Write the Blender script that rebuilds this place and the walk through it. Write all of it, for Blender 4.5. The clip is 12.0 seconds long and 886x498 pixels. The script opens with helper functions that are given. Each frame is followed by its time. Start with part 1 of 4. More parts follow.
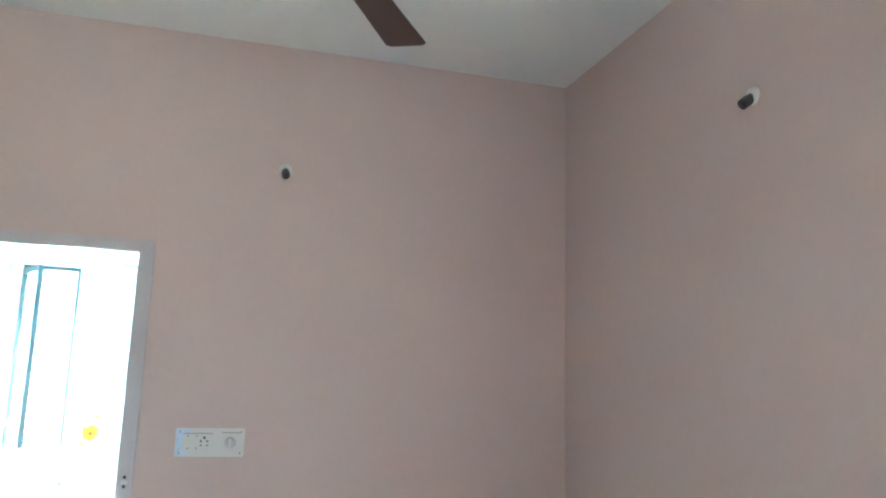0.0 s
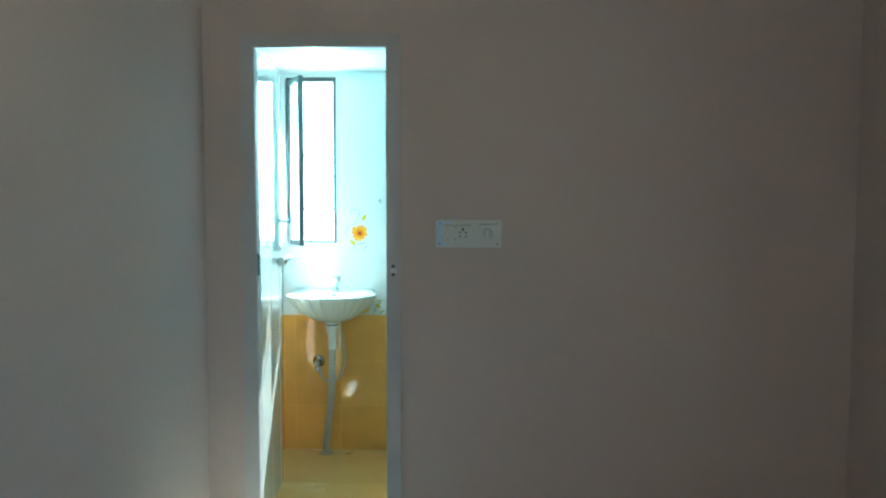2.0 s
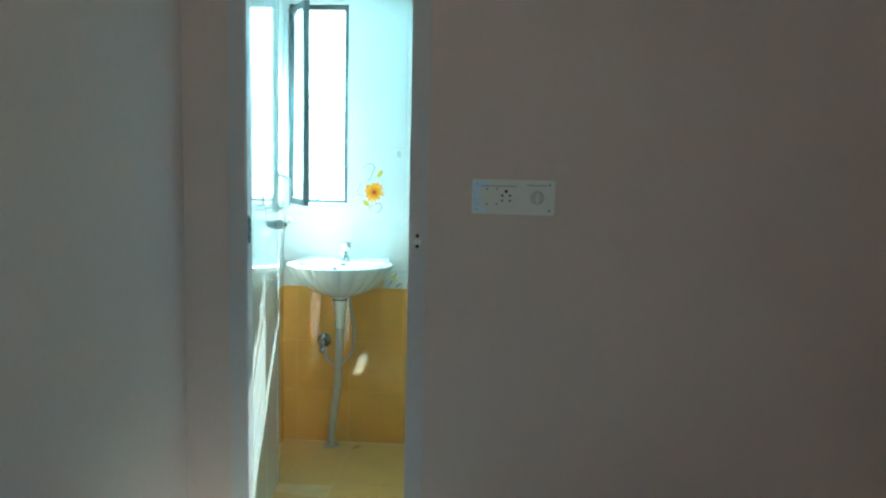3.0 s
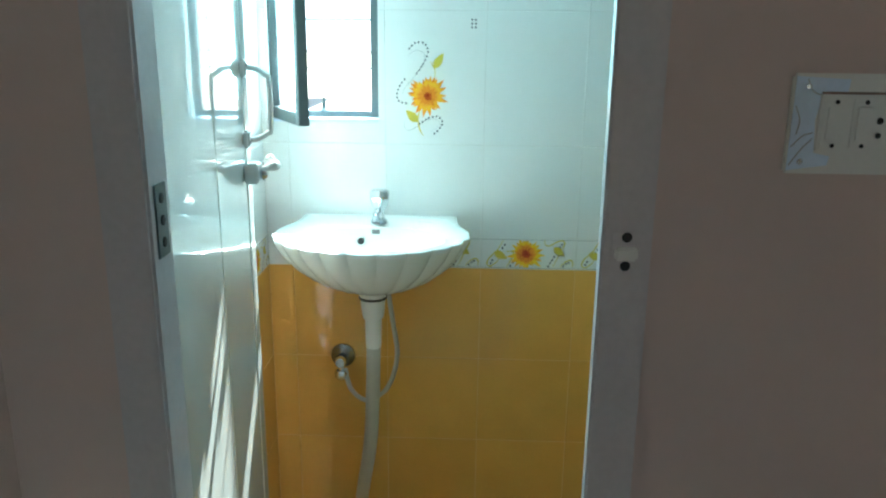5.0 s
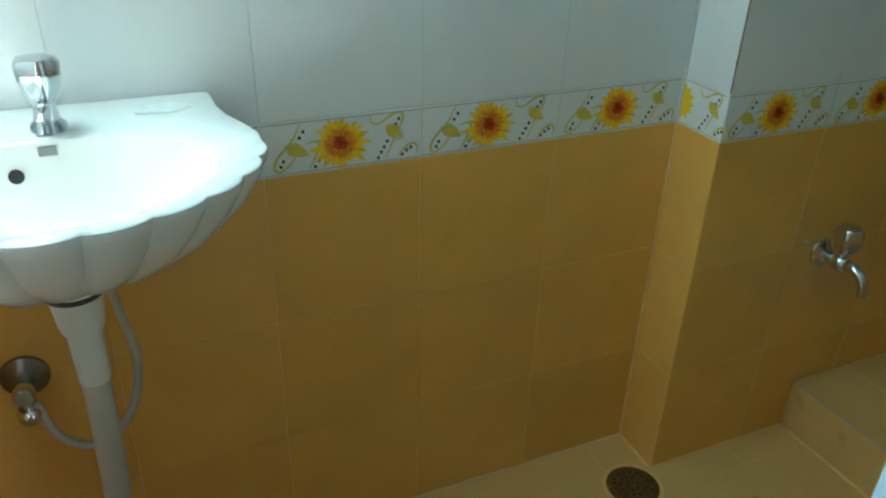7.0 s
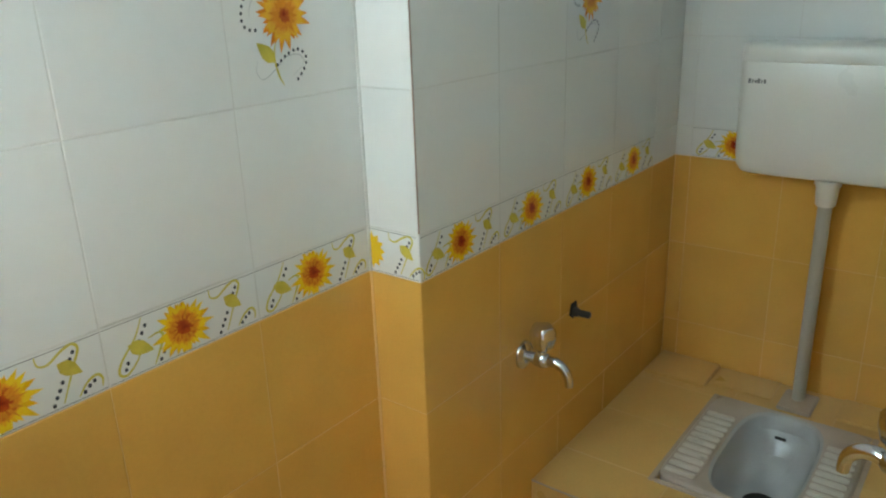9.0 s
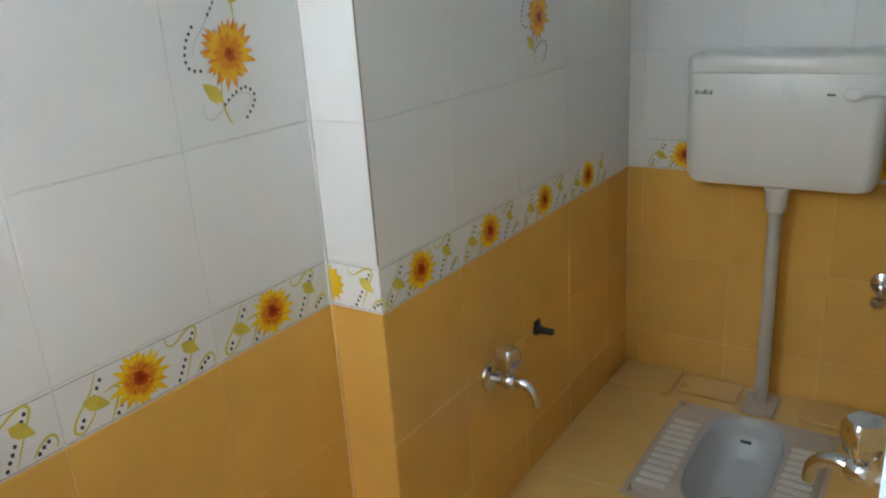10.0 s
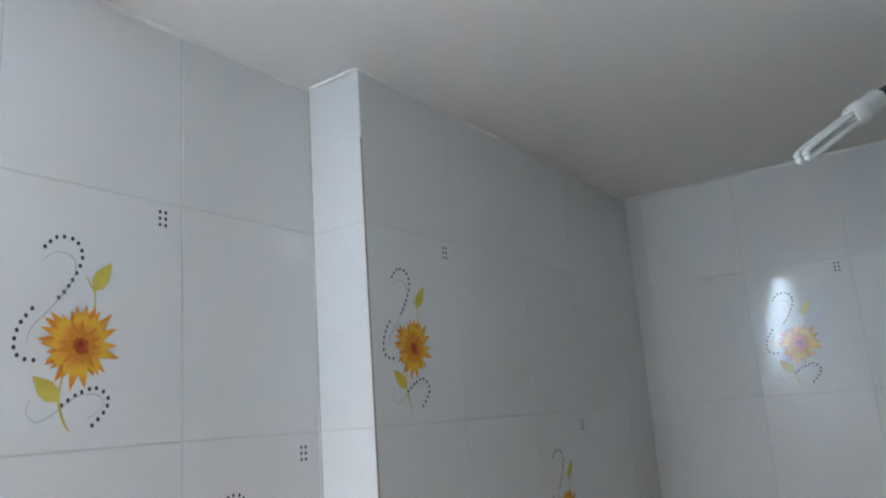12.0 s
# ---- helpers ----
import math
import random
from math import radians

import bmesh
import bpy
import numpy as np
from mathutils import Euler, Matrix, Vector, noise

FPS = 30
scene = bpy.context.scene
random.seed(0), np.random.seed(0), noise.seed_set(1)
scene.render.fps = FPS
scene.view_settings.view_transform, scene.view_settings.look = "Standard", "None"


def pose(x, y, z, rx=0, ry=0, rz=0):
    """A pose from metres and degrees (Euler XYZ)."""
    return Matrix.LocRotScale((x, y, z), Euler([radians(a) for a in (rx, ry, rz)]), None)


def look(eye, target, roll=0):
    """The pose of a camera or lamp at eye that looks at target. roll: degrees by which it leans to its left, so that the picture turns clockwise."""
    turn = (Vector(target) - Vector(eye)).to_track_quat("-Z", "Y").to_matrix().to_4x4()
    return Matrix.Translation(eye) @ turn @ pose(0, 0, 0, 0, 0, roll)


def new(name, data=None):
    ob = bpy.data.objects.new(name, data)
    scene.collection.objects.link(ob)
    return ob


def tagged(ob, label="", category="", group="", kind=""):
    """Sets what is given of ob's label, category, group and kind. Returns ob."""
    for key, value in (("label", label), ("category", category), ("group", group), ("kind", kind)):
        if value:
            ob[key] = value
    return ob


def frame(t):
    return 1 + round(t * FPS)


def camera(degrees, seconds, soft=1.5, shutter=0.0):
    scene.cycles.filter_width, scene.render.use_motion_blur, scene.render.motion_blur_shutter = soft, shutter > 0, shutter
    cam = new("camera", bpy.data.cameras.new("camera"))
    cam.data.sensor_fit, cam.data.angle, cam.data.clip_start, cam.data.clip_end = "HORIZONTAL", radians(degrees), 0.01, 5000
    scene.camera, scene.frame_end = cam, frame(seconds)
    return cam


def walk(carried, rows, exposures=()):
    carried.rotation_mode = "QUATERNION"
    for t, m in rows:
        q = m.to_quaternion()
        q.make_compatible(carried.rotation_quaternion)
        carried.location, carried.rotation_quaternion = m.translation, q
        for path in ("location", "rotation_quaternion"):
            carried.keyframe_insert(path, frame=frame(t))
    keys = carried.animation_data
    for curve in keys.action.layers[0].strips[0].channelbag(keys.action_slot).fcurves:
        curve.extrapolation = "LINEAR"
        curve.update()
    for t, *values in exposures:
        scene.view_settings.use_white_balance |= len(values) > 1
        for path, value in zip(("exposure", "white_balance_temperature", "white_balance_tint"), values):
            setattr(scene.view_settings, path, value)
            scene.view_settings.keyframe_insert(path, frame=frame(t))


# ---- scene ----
cam = camera(60.1, 12.0, 2.2)
PATH = [
    (0, (0.438, -3.236, 1.514), (0.984, -1.343, 1.857), 1.8),
    (0.5, (0.425, -3.249, 1.531), (0.759, -1.305, 1.861), 0.9),
    (1, (0.421, -3.269, 1.51), (0.607, -1.304, 1.834), -0.2),
    (1.5, (0.439, -3.213, 1.466), (0.498, -1.22, 1.625), -0.7),
    (2, (0.42, -3.062, 1.394), (0.367, -1.067, 1.262), 0.1),
    (2.5, (0.352, -2.774, 1.391), (0.253, -0.783, 1.223), 1.1),
    (3, (0.317, -2.439, 1.376), (0.24, -0.455, 1.136), 1.4),
    (3.2, (0.322, -2.274, 1.385), (0.22, -0.294, 1.121), 1.4),
    (4.8, (-0.014, -0.996, 1.343), (-0.084, 0.939, 0.842), 0.6),
    (5, (-0.046, -0.869, 1.336), (-0.1, 1.06, 0.814), 0.7),
    (5.5, (-0.159, -0.565, 1.312), (-0.103, 1.342, 0.71), 1.1),
    (6, (-0.228, -0.311, 1.266), (0.074, 1.518, 0.516), 2.1),
    (6.5, (-0.19, -0.102, 1.232), (0.27, 1.645, 0.374), 1.3),
    (7, (-0.184, 0.03, 1.222), (0.538, 1.624, 0.252), 1.8),
    (7.5, (-0.184, 0.093, 1.226), (0.849, 1.548, 0.325), 3.3),
    (7.7, (-0.182, 0.117, 1.228), (0.937, 1.547, 0.388), 2.8),
    (9.3, (-0.184, 0.197, 1.247), (1.337, 1.311, 0.579), -2.8),
    (9.5, (-0.183, 0.196, 1.248), (1.336, 1.297, 0.556), -3.4),
    (10, (-0.167, 0.203, 1.274), (1.394, 1.275, 0.63), -3.8),
    (10.5, (-0.15, 0.2, 1.32), (1.507, 1.256, 0.947), -4.0),
    (11, (-0.153, 0.194, 1.369), (1.561, 1.221, 1.305), -4.2),
    (11.5, (-0.154, 0.202, 1.405), (1.543, 1.231, 1.65), -4.1),
    (12, (-0.149, 0.211, 1.419), (1.469, 1.307, 1.846), -4.2),
]
EXPOSURES = [(0, 5.64, 4960, -7), (0.6, 5.44, 4880, -13), (1.0, 5.01, 4820, -16), (1.5, 4.57, 4790, -20), (2.0, 4.1, 4900, -20), (2.5, 4.0, 4870, -21), (5.0, 3.57, 5400, -10), (6.0, 3.05, 5400, -6), (6.6, 3.01, 5400, -4), (7.5, 3.39, 6350, 2), (9.3, 3.91, 6750, 21), (10.4, 3.75, 6600, 32), (11.2, 3.56, 6350, 34), (12, 3.49, 6410, 35)]
walk(cam, [(t, look(eye, target, roll)) for t, eye, target, roll in PATH], EXPOSURES)

# ---- light ----
world = bpy.data.worlds.new("world")
scene.world = world
world.use_nodes = True
wn = world.node_tree.nodes
sky = wn.new("ShaderNodeTexSky")
sky.sky_type = 'NISHITA'
sky.sun_disc = False
SUN_EL, SUN_AZ = 48.5, 3.3
sky.sun_elevation = radians(SUN_EL)
sky.sun_rotation = radians(SUN_AZ)
wn["Background"].inputs["Strength"].default_value = 0.05
world.node_tree.links.new(sky.outputs["Color"], wn["Background"].inputs["Color"])


def lamp(name, kind, m, energy, color=(1, 1, 1), size=(1, 1)):
    d = bpy.data.lights.new(name, kind)
    d.energy, d.color = energy, color
    if kind == 'AREA':
        d.shape, d.size, d.size_y = 'RECTANGLE', size[0], size[1]
    ob = new(name, d)
    ob.matrix_world = m
    return ob


sun = lamp("sun", 'SUN', look((0, 0, 0), (-math.sin(radians(SUN_AZ)) * math.cos(radians(SUN_EL)), -math.cos(radians(SUN_AZ)) * math.cos(radians(SUN_EL)), -math.sin(radians(SUN_EL)))), 5.0, (1.0, 0.95, 0.86))
sun.data.angle = radians(0.5)
# daylight in the bathroom window opening
lamp("bath_window_light", 'AREA', look((-0.405, 1.12, 1.59), (-0.12, 0, 1.25)), 1.42, (0.62, 0.95, 1.0), (0.21, 0.86))
# added fill for the bedroom, set in an assumed opening out of view
lamp("bedroom_window_light", 'AREA', look((1.97, -4.0, 1.5), (0, -3.3, 1.2)), 0.3, (1.0, 0.97, 0.94), (0.9, 1.1))

# ---- materials ----


def mat(name, color, rough=0.5, metal=0.0, vary=0.12, scale=6.0, fine=0.08, bump=0.1, bump_scale=60.0, rnd=0.0, spec=0.5, coat=0.0, wave=0.0):
    """A surface with broad stains, fine grain, relief and, for repeated pieces, a shift from piece to piece."""
    m = bpy.data.materials.new(name)
    m.use_nodes = True
    nt = m.node_tree
    n, link = nt.nodes, nt.links.new
    b = n["Principled BSDF"]
    tc = n.new("ShaderNodeTexCoord")
    geo = n.new("ShaderNodeNewGeometry")
    big = n.new("ShaderNodeTexNoise")
    big.inputs["Scale"].default_value = scale
    big.inputs["Detail"].default_value = 5
    small = n.new("ShaderNodeTexNoise")
    small.inputs["Scale"].default_value = scale * 22
    small.inputs["Detail"].default_value = 3
    for t in (big, small):
        link(geo.outputs["Position"], t.inputs["Vector"])
    mix = n.new("ShaderNodeMix")
    mix.data_type = 'RGBA'
    mix.inputs["A"].default_value = (*[c * (1 - vary) for c in color], 1)
    mix.inputs["B"].default_value = (*[min(1, c * (1 + vary)) for c in color], 1)
    link(big.outputs["Fac"], mix.inputs["Factor"])
    hsv = n.new("ShaderNodeHueSaturation")
    add = n.new("ShaderNodeMath")
    add.operation = 'MULTIPLY_ADD'
    add.inputs[1].default_value = fine * 2
    add.inputs[2].default_value = 1 - fine
    link(small.outputs["Fac"], add.inputs[0])
    if rnd:
        oi = n.new("ShaderNodeObjectInfo")
        r = n.new("ShaderNodeMath")
        r.operation = 'MULTIPLY_ADD'
        r.inputs[1].default_value = rnd * 2
        link(oi.outputs["Random"], r.inputs[0])
        sub = n.new("ShaderNodeMath")
        sub.operation = 'SUBTRACT'
        sub.inputs[1].default_value = rnd
        link(add.outputs[0], sub.inputs[0])
        link(sub.outputs[0], r.inputs[2])
        link(r.outputs[0], hsv.inputs["Value"])
    else:
        link(add.outputs[0], hsv.inputs["Value"])
    link(mix.outputs["Result"], hsv.inputs["Color"])
    link(hsv.outputs["Color"], b.inputs["Base Color"])
    rr = n.new("ShaderNodeMath")
    rr.operation = 'MULTIPLY_ADD'
    rr.inputs[1].default_value = rough * 0.5
    rr.inputs[2].default_value = rough * 0.75
    link(big.outputs["Fac"], rr.inputs[0])
    link(rr.outputs[0], b.inputs["Roughness"])
    b.inputs["Metallic"].default_value = metal
    b.inputs["Specular IOR Level"].default_value = spec
    b.inputs["Coat Weight"].default_value = coat
    if bump or wave:
        bt = n.new("ShaderNodeTexNoise")
        bt.inputs["Scale"].default_value = bump_scale
        bt.inputs["Detail"].default_value = 4
        link(geo.outputs["Position"], bt.inputs["Vector"])
        bp = n.new("ShaderNodeBump")
        bp.inputs["Strength"].default_value = bump
        bp.inputs["Distance"].default_value = 0.002
        link(bt.outputs["Fac"], bp.inputs["Height"])
        link(bp.outputs["Normal"], b.inputs["Normal"])
    return m


def radial(name, cx, cy, stops):
    """A printed motif whose colour runs outward from (cx, cy) in the piece's own metres."""
    m = bpy.data.materials.new(name)
    m.use_nodes = True
    nt = m.node_tree
    n, link = nt.nodes, nt.links.new
    b = n["Principled BSDF"]
    tc = n.new("ShaderNodeTexCoord")
    sub = n.new("ShaderNodeVectorMath")
    sub.operation = 'SUBTRACT'
    sub.inputs[1].default_value = (cx, cy, 0)
    link(tc.outputs["Object"], sub.inputs[0])
    flat = n.new("ShaderNodeVectorMath")
    flat.operation = 'MULTIPLY'
    flat.inputs[1].default_value = (1, 1, 0)
    link(sub.outputs[0], flat.inputs[0])
    ln = n.new("ShaderNodeVectorMath")
    ln.operation = 'LENGTH'
    link(flat.outputs[0], ln.inputs[0])
    nz = n.new("ShaderNodeTexNoise")
    nz.inputs["Scale"].default_value = 130
    link(tc.outputs["Object"], nz.inputs["Vector"])
    ma = n.new("ShaderNodeMath")
    ma.operation = 'MULTIPLY_ADD'
    ma.inputs[1].default_value = 0.022
    link(nz.outputs["Fac"], ma.inputs[0])
    link(ln.outputs["Value"], ma.inputs[2])
    mr = n.new("ShaderNodeMapRange")
    mr.inputs["From Min"].default_value = 0.011
    mr.inputs["From Max"].default_value = 0.055
    link(ma.outputs[0], mr.inputs["Value"])
    ramp = n.new("ShaderNodeValToRGB")
    while len(ramp.color_ramp.elements) < len(stops):
        ramp.color_ramp.elements.new(0.5)
    for e, (p, c) in zip(ramp.color_ramp.elements, stops):
        e.position, e.color = p, (*c, 1)
    link(mr.outputs["Result"], ramp.inputs["Fac"])
    link(ramp.outputs["Color"], b.inputs["Base Color"])
    b.inputs["Roughness"].default_value = 0.14
    return m


M_PINK = mat("pink_beige_wall_paint", (0.615, 0.495, 0.455), 0.75, vary=0.05, scale=1.6, fine=0.03, bump=0.25, bump_scale=35)
M_CEIL = mat("white_ceiling_paint", (0.78, 0.77, 0.75), 0.85, vary=0.04, scale=2, fine=0.03, bump=0.3, bump_scale=40)
M_FRAMEP = mat("grey_white_door_frame_paint", (0.56, 0.52, 0.53), 0.5, vary=0.08, scale=5, bump=0.2)
# white reveal paint with the window's blue daylight put into its colour
M_REVEAL = mat("daylight_tinted_white_paint", (0.66, 0.76, 0.9), 0.5, vary=0.04, scale=5, bump=0.3, bump_scale=30)
M_WHITE = mat("white_wall_tile_glaze", (0.73, 0.735, 0.725), 0.075, vary=0.025, scale=3, fine=0.012, bump=0.22, bump_scale=9, rnd=0.02, spec=0.34)
M_YEL = mat("amber_wall_tile_glaze", (0.72, 0.40, 0.088), 0.06, vary=0.09, scale=9, fine=0.05, bump=0.1, bump_scale=9, rnd=0.04, spec=0.7)
M_FLOOR = mat("amber_floor_tile", (0.66, 0.42, 0.14), 0.3, vary=0.12, scale=7, fine=0.08, bump=0.25, bump_scale=50, rnd=0.04)
M_BEDFLOOR = mat("cream_floor_tile", (0.6, 0.54, 0.45), 0.25, vary=0.06, scale=3)
M_GROUTW = mat("pale_grout", (0.64, 0.635, 0.61), 0.8, vary=0.2, scale=14, fine=0.15)
M_GROUTY = mat("sandy_grout", (0.74, 0.54, 0.28), 0.8, vary=0.2, scale=14, fine=0.15)
# amber-toned grout below the border, pale grout above it
_n, _l = M_GROUTW.node_tree.nodes, M_GROUTW.node_tree.links.new
_bsdf = _n["Principled BSDF"]
_old = _bsdf.inputs["Base Color"].links[0].from_socket
_sep, _gt, _mx = _n.new("ShaderNodeSeparateXYZ"), _n.new("ShaderNodeMath"), _n.new("ShaderNodeMix")
_l(_n.new("ShaderNodeNewGeometry").outputs["Position"], _sep.inputs[0])
_gt.operation = 'GREATER_THAN'
_gt.inputs[1].default_value = 0.757
_l(_sep.outputs["Z"], _gt.inputs[0])
_mx.data_type = 'RGBA'
_mx.inputs["A"].default_value = (0.78, 0.50, 0.19, 1)
_l(_gt.outputs[0], _mx.inputs["Factor"])
_l(_old, _mx.inputs["B"])
_l(_mx.outputs["Result"], _bsdf.inputs["Base Color"])
M_CEMENT = mat("grey_cement", (0.48, 0.40, 0.33), 0.9, vary=0.2, scale=18, fine=0.2, bump=0.6)
M_CHINA = mat("white_porcelain", (0.72, 0.72, 0.69), 0.08, vary=0.02, scale=5, fine=0.01, bump=0.05, bump_scale=8)
M_PAN = mat("grey_white_porcelain", (0.46, 0.49, 0.52), 0.2, vary=0.08, scale=9, fine=0.06, bump=0.1)
M_RIM = mat("cement_soiled_porcelain", (0.47, 0.42, 0.38), 0.4, vary=0.2, scale=16, fine=0.15, bump=0.25)
M_TREAD = mat("worn_white_porcelain", (0.62, 0.6, 0.56), 0.3, vary=0.15, scale=14, fine=0.12, bump=0.15)
M_PLAST = mat("white_plastic", (0.72, 0.71, 0.68), 0.3, vary=0.04, scale=8, fine=0.03, bump=0.05)
M_PVC = mat("glossy_white_pvc", (0.66, 0.66, 0.63), 0.06, vary=0.03, scale=4, fine=0.02, bump=0.12, bump_scale=5, spec=0.9, coat=0.6)
M_STAIN = mat("dried_soap", (0.62, 0.64, 0.62), 0.5, vary=0.2, scale=60, fine=0.2, bump=0.3)
M_PIPE = mat("grey_white_waste_hose", (0.48, 0.46, 0.41), 0.45, vary=0.06, scale=14, bump=0.1)
M_CHROME = mat("chrome", (0.62, 0.63, 0.65), 0.12, metal=1.0, vary=0.08, scale=30, fine=0.05, bump=0.02)
M_STEEL = mat("dull_steel", (0.25, 0.245, 0.235), 0.25, metal=1.0, vary=0.2, scale=40, bump=0.1)
M_DARK = mat("dark_hole", (0.012, 0.012, 0.012), 0.7, vary=0.2, bump=0)
M_BLACK = mat("black_plastic", (0.03, 0.03, 0.03), 0.5, vary=0.2, bump=0)
M_WINFR = mat("dark_grey_steel_paint", (0.07, 0.085, 0.09), 0.4, vary=0.25, scale=12, fine=0.15, bump=0.15)
M_FAN = mat("dark_brown_enamel", (0.055, 0.022, 0.016), 0.35, vary=0.12, scale=8, bump=0.05)
M_BROWNPL = mat("brown_dust_line", (0.3, 0.2, 0.16), 0.8, vary=0.2, bump=0)
M_HOUSE = mat("pale_plaster", (0.7, 0.68, 0.62), 0.9, vary=0.1, scale=0.5, fine=0.05)
M_ROOF = mat("grey_roof_sheet", (0.3, 0.32, 0.33), 0.7, vary=0.15, scale=0.8)
M_GROUND = mat("dusty_ground", (0.4, 0.33, 0.25), 0.95, vary=0.2, scale=0.3)
M_LEAFP = mat("printed_leaf_green", (0.60, 0.49, 0.08), 0.15, vary=0.35, scale=45, fine=0.1, bump=0)
M_DOTP = mat("printed_dark_dots", (0.05, 0.055, 0.075), 0.15, vary=0.3, scale=200, bump=0)
M_SCROLLP = mat("printed_olive_scroll", (0.58, 0.50, 0.10), 0.15, vary=0.2, scale=60, bump=0)
M_SCROLLG = mat("printed_grey_scroll", (0.45, 0.46, 0.47), 0.15, vary=0.1, scale=60, bump=0)
M_LINEP = mat("printed_dark_line", (0.2, 0.2, 0.2), 0.2, vary=0.2, scale=60, bump=0)
M_FLOW1 = radial("printed_orange_sunflower", 0.106, 0.122, ((0, (0.28, 0.03, 0.008)), (0.22, (0.5, 0.1, 0.015)), (0.4, (0.75, 0.28, 0.03)), (0.72, (0.82, 0.46, 0.03)), (1, (0.78, 0.30, 0.03))))
M_FLOW2 = radial("printed_yellow_sunflower", 0.118, 0.0425, ((0, (0.25, 0.02, 0.008)), (0.3, (0.5, 0.07, 0.012)), (0.48, (0.8, 0.30, 0.02)), (0.65, (0.86, 0.58, 0.02)), (1, (0.84, 0.55, 0.02))))
M_PETD = mat("printed_deep_orange_petal", (0.72, 0.24, 0.02), 0.15, vary=0.25, scale=60, bump=0)
M_PETY = mat("printed_dark_yellow_petal", (0.78, 0.42, 0.01), 0.15, vary=0.2, scale=60, bump=0)
M_PETI = mat("printed_red_orange_petal", (0.70, 0.25, 0.02), 0.15, vary=0.25, scale=60, bump=0)
M_CRYSTAL = mat("clear_acrylic", (0.9, 0.85, 0.75), 0.05, vary=0.02, bump=0)
M_CRYSTAL.node_tree.nodes["Principled BSDF"].inputs["Transmission Weight"].default_value = 0.7
M_GLASS = bpy.data.materials.new("window_glass")
M_GLASS.use_nodes = True
_g = M_GLASS.node_tree.nodes["Principled BSDF"]
_g.inputs["Transmission Weight"].default_value, _g.inputs["Roughness"].default_value = 1.0, 0.12
_g.inputs["Base Color"].default_value = (0.93, 0.97, 0.97, 1)

# ---- mesh tools ----


def finish(name, bm, material, smooth=False):
    me = bpy.data.meshes.new(name)
    bm.normal_update()
    bm.to_mesh(me)
    bm.free()
    for m in material if isinstance(material, (list, tuple)) else [material]:
        me.materials.append(m)
    if smooth:
        for p in me.polygons:
            p.use_smooth = True
        me.set_sharp_from_angle(angle=radians(40))
    return me


def part(name, bm, material, parent=None, label="", m=None, smooth=False):
    me = bm if isinstance(bm, bpy.types.Mesh) else finish(name, bm, material, smooth)
    ob = new(name, me)
    if m is not None:
        ob.matrix_world = m
    if parent is not None:
        ob.parent = parent
    if label:
        ob["label"] = label
    return ob


def thing(name, label, category, loc=(0, 0, 0), group="", kind="", rz=0):
    e = new(name)
    e.empty_display_size = 0.05
    e.matrix_world = pose(*loc, 0, 0, rz)
    return tagged(e, label, category, group, kind)


def box(x0, y0, z0, x1, y1, z1, bevel=0.0, bm=None):
    bm = bm or bmesh.new()
    vs = bmesh.ops.create_cube(bm, size=1)["verts"]
    for v in vs:
        v.co = Vector(((x0 + x1) / 2 + v.co.x * (x1 - x0), (y0 + y1) / 2 + v.co.y * (y1 - y0), (z0 + z1) / 2 + v.co.z * (z1 - z0)))
    if bevel:
        es = list({e for v in vs for e in v.link_edges})
        bmesh.ops.bevel(bm, geom=es, offset=bevel, segments=2, affect='EDGES')
    return bm


def lathe(profile, seg=28, bm=None, m=None, flute=0, depth=0.0):
    """Turns (radius, height) pairs about z; flute ribs modulate the radius."""
    bm = bm or bmesh.new()
    rings = []
    for r, z in profile:
        ring = []
        for i in range(seg):
            a = 2 * math.pi * i / seg
            k = r * (1 + depth * math.cos(flute * a)) if flute else r
            p = Vector((k * math.cos(a), k * math.sin(a), z))
            ring.append(bm.verts.new(m @ p if m else p))
        rings.append(ring)
    for a, b in zip(rings, rings[1:]):
        for i in range(seg):
            bm.faces.new((a[i], a[(i + 1) % seg], b[(i + 1) % seg], b[i]))
    for ring, flip in ((rings[0], True), (rings[-1], False)):
        bm.faces.new(ring[::-1] if flip else ring)
    return bm


def tube(points, radius, seg=12, bm=None, taper=None):
    """A round pipe along points, smoothed by a Catmull-Rom run."""
    bm = bm or bmesh.new()
    pts = [Vector(p) for p in points]
    path = []
    for i in range(len(pts) - 1):
        p0, p1, p2, p3 = pts[max(i - 1, 0)], pts[i], pts[i + 1], pts[min(i + 2, len(pts) - 1)]
        for k in range(8):
            t = k / 8
            path.append(0.5 * ((2 * p1) + (p2 - p0) * t + (2 * p0 - 5 * p1 + 4 * p2 - p3) * t * t + (3 * p1 - p0 - 3 * p2 + p3) * t ** 3))
    path.append(pts[-1])
    rings = []
    up = Vector((0.3, 0.5, 0.81))
    for i, p in enumerate(path):
        d = (path[min(i + 1, len(path) - 1)] - path[max(i - 1, 0)]).normalized()
        s = d.cross(up).normalized()
        u = s.cross(d)
        r = radius * (taper(i / (len(path) - 1)) if taper else 1)
        rings.append([bm.verts.new(p + (s * math.cos(2 * math.pi * j / seg) + u * math.sin(2 * math.pi * j / seg)) * r) for j in range(seg)])
    for a, b in zip(rings, rings[1:]):
        for j in range(seg):
            bm.faces.new((a[j], a[(j + 1) % seg], b[(j + 1) % seg], b[j]))
    bm.faces.new(rings[0][::-1])
    bm.faces.new(rings[-1])
    return bm


def structure(name, bm, material, label, category, m=None):
    ob = part(name, bm, material, None, label, m)
    return tagged(ob, label, category, "", "structure")


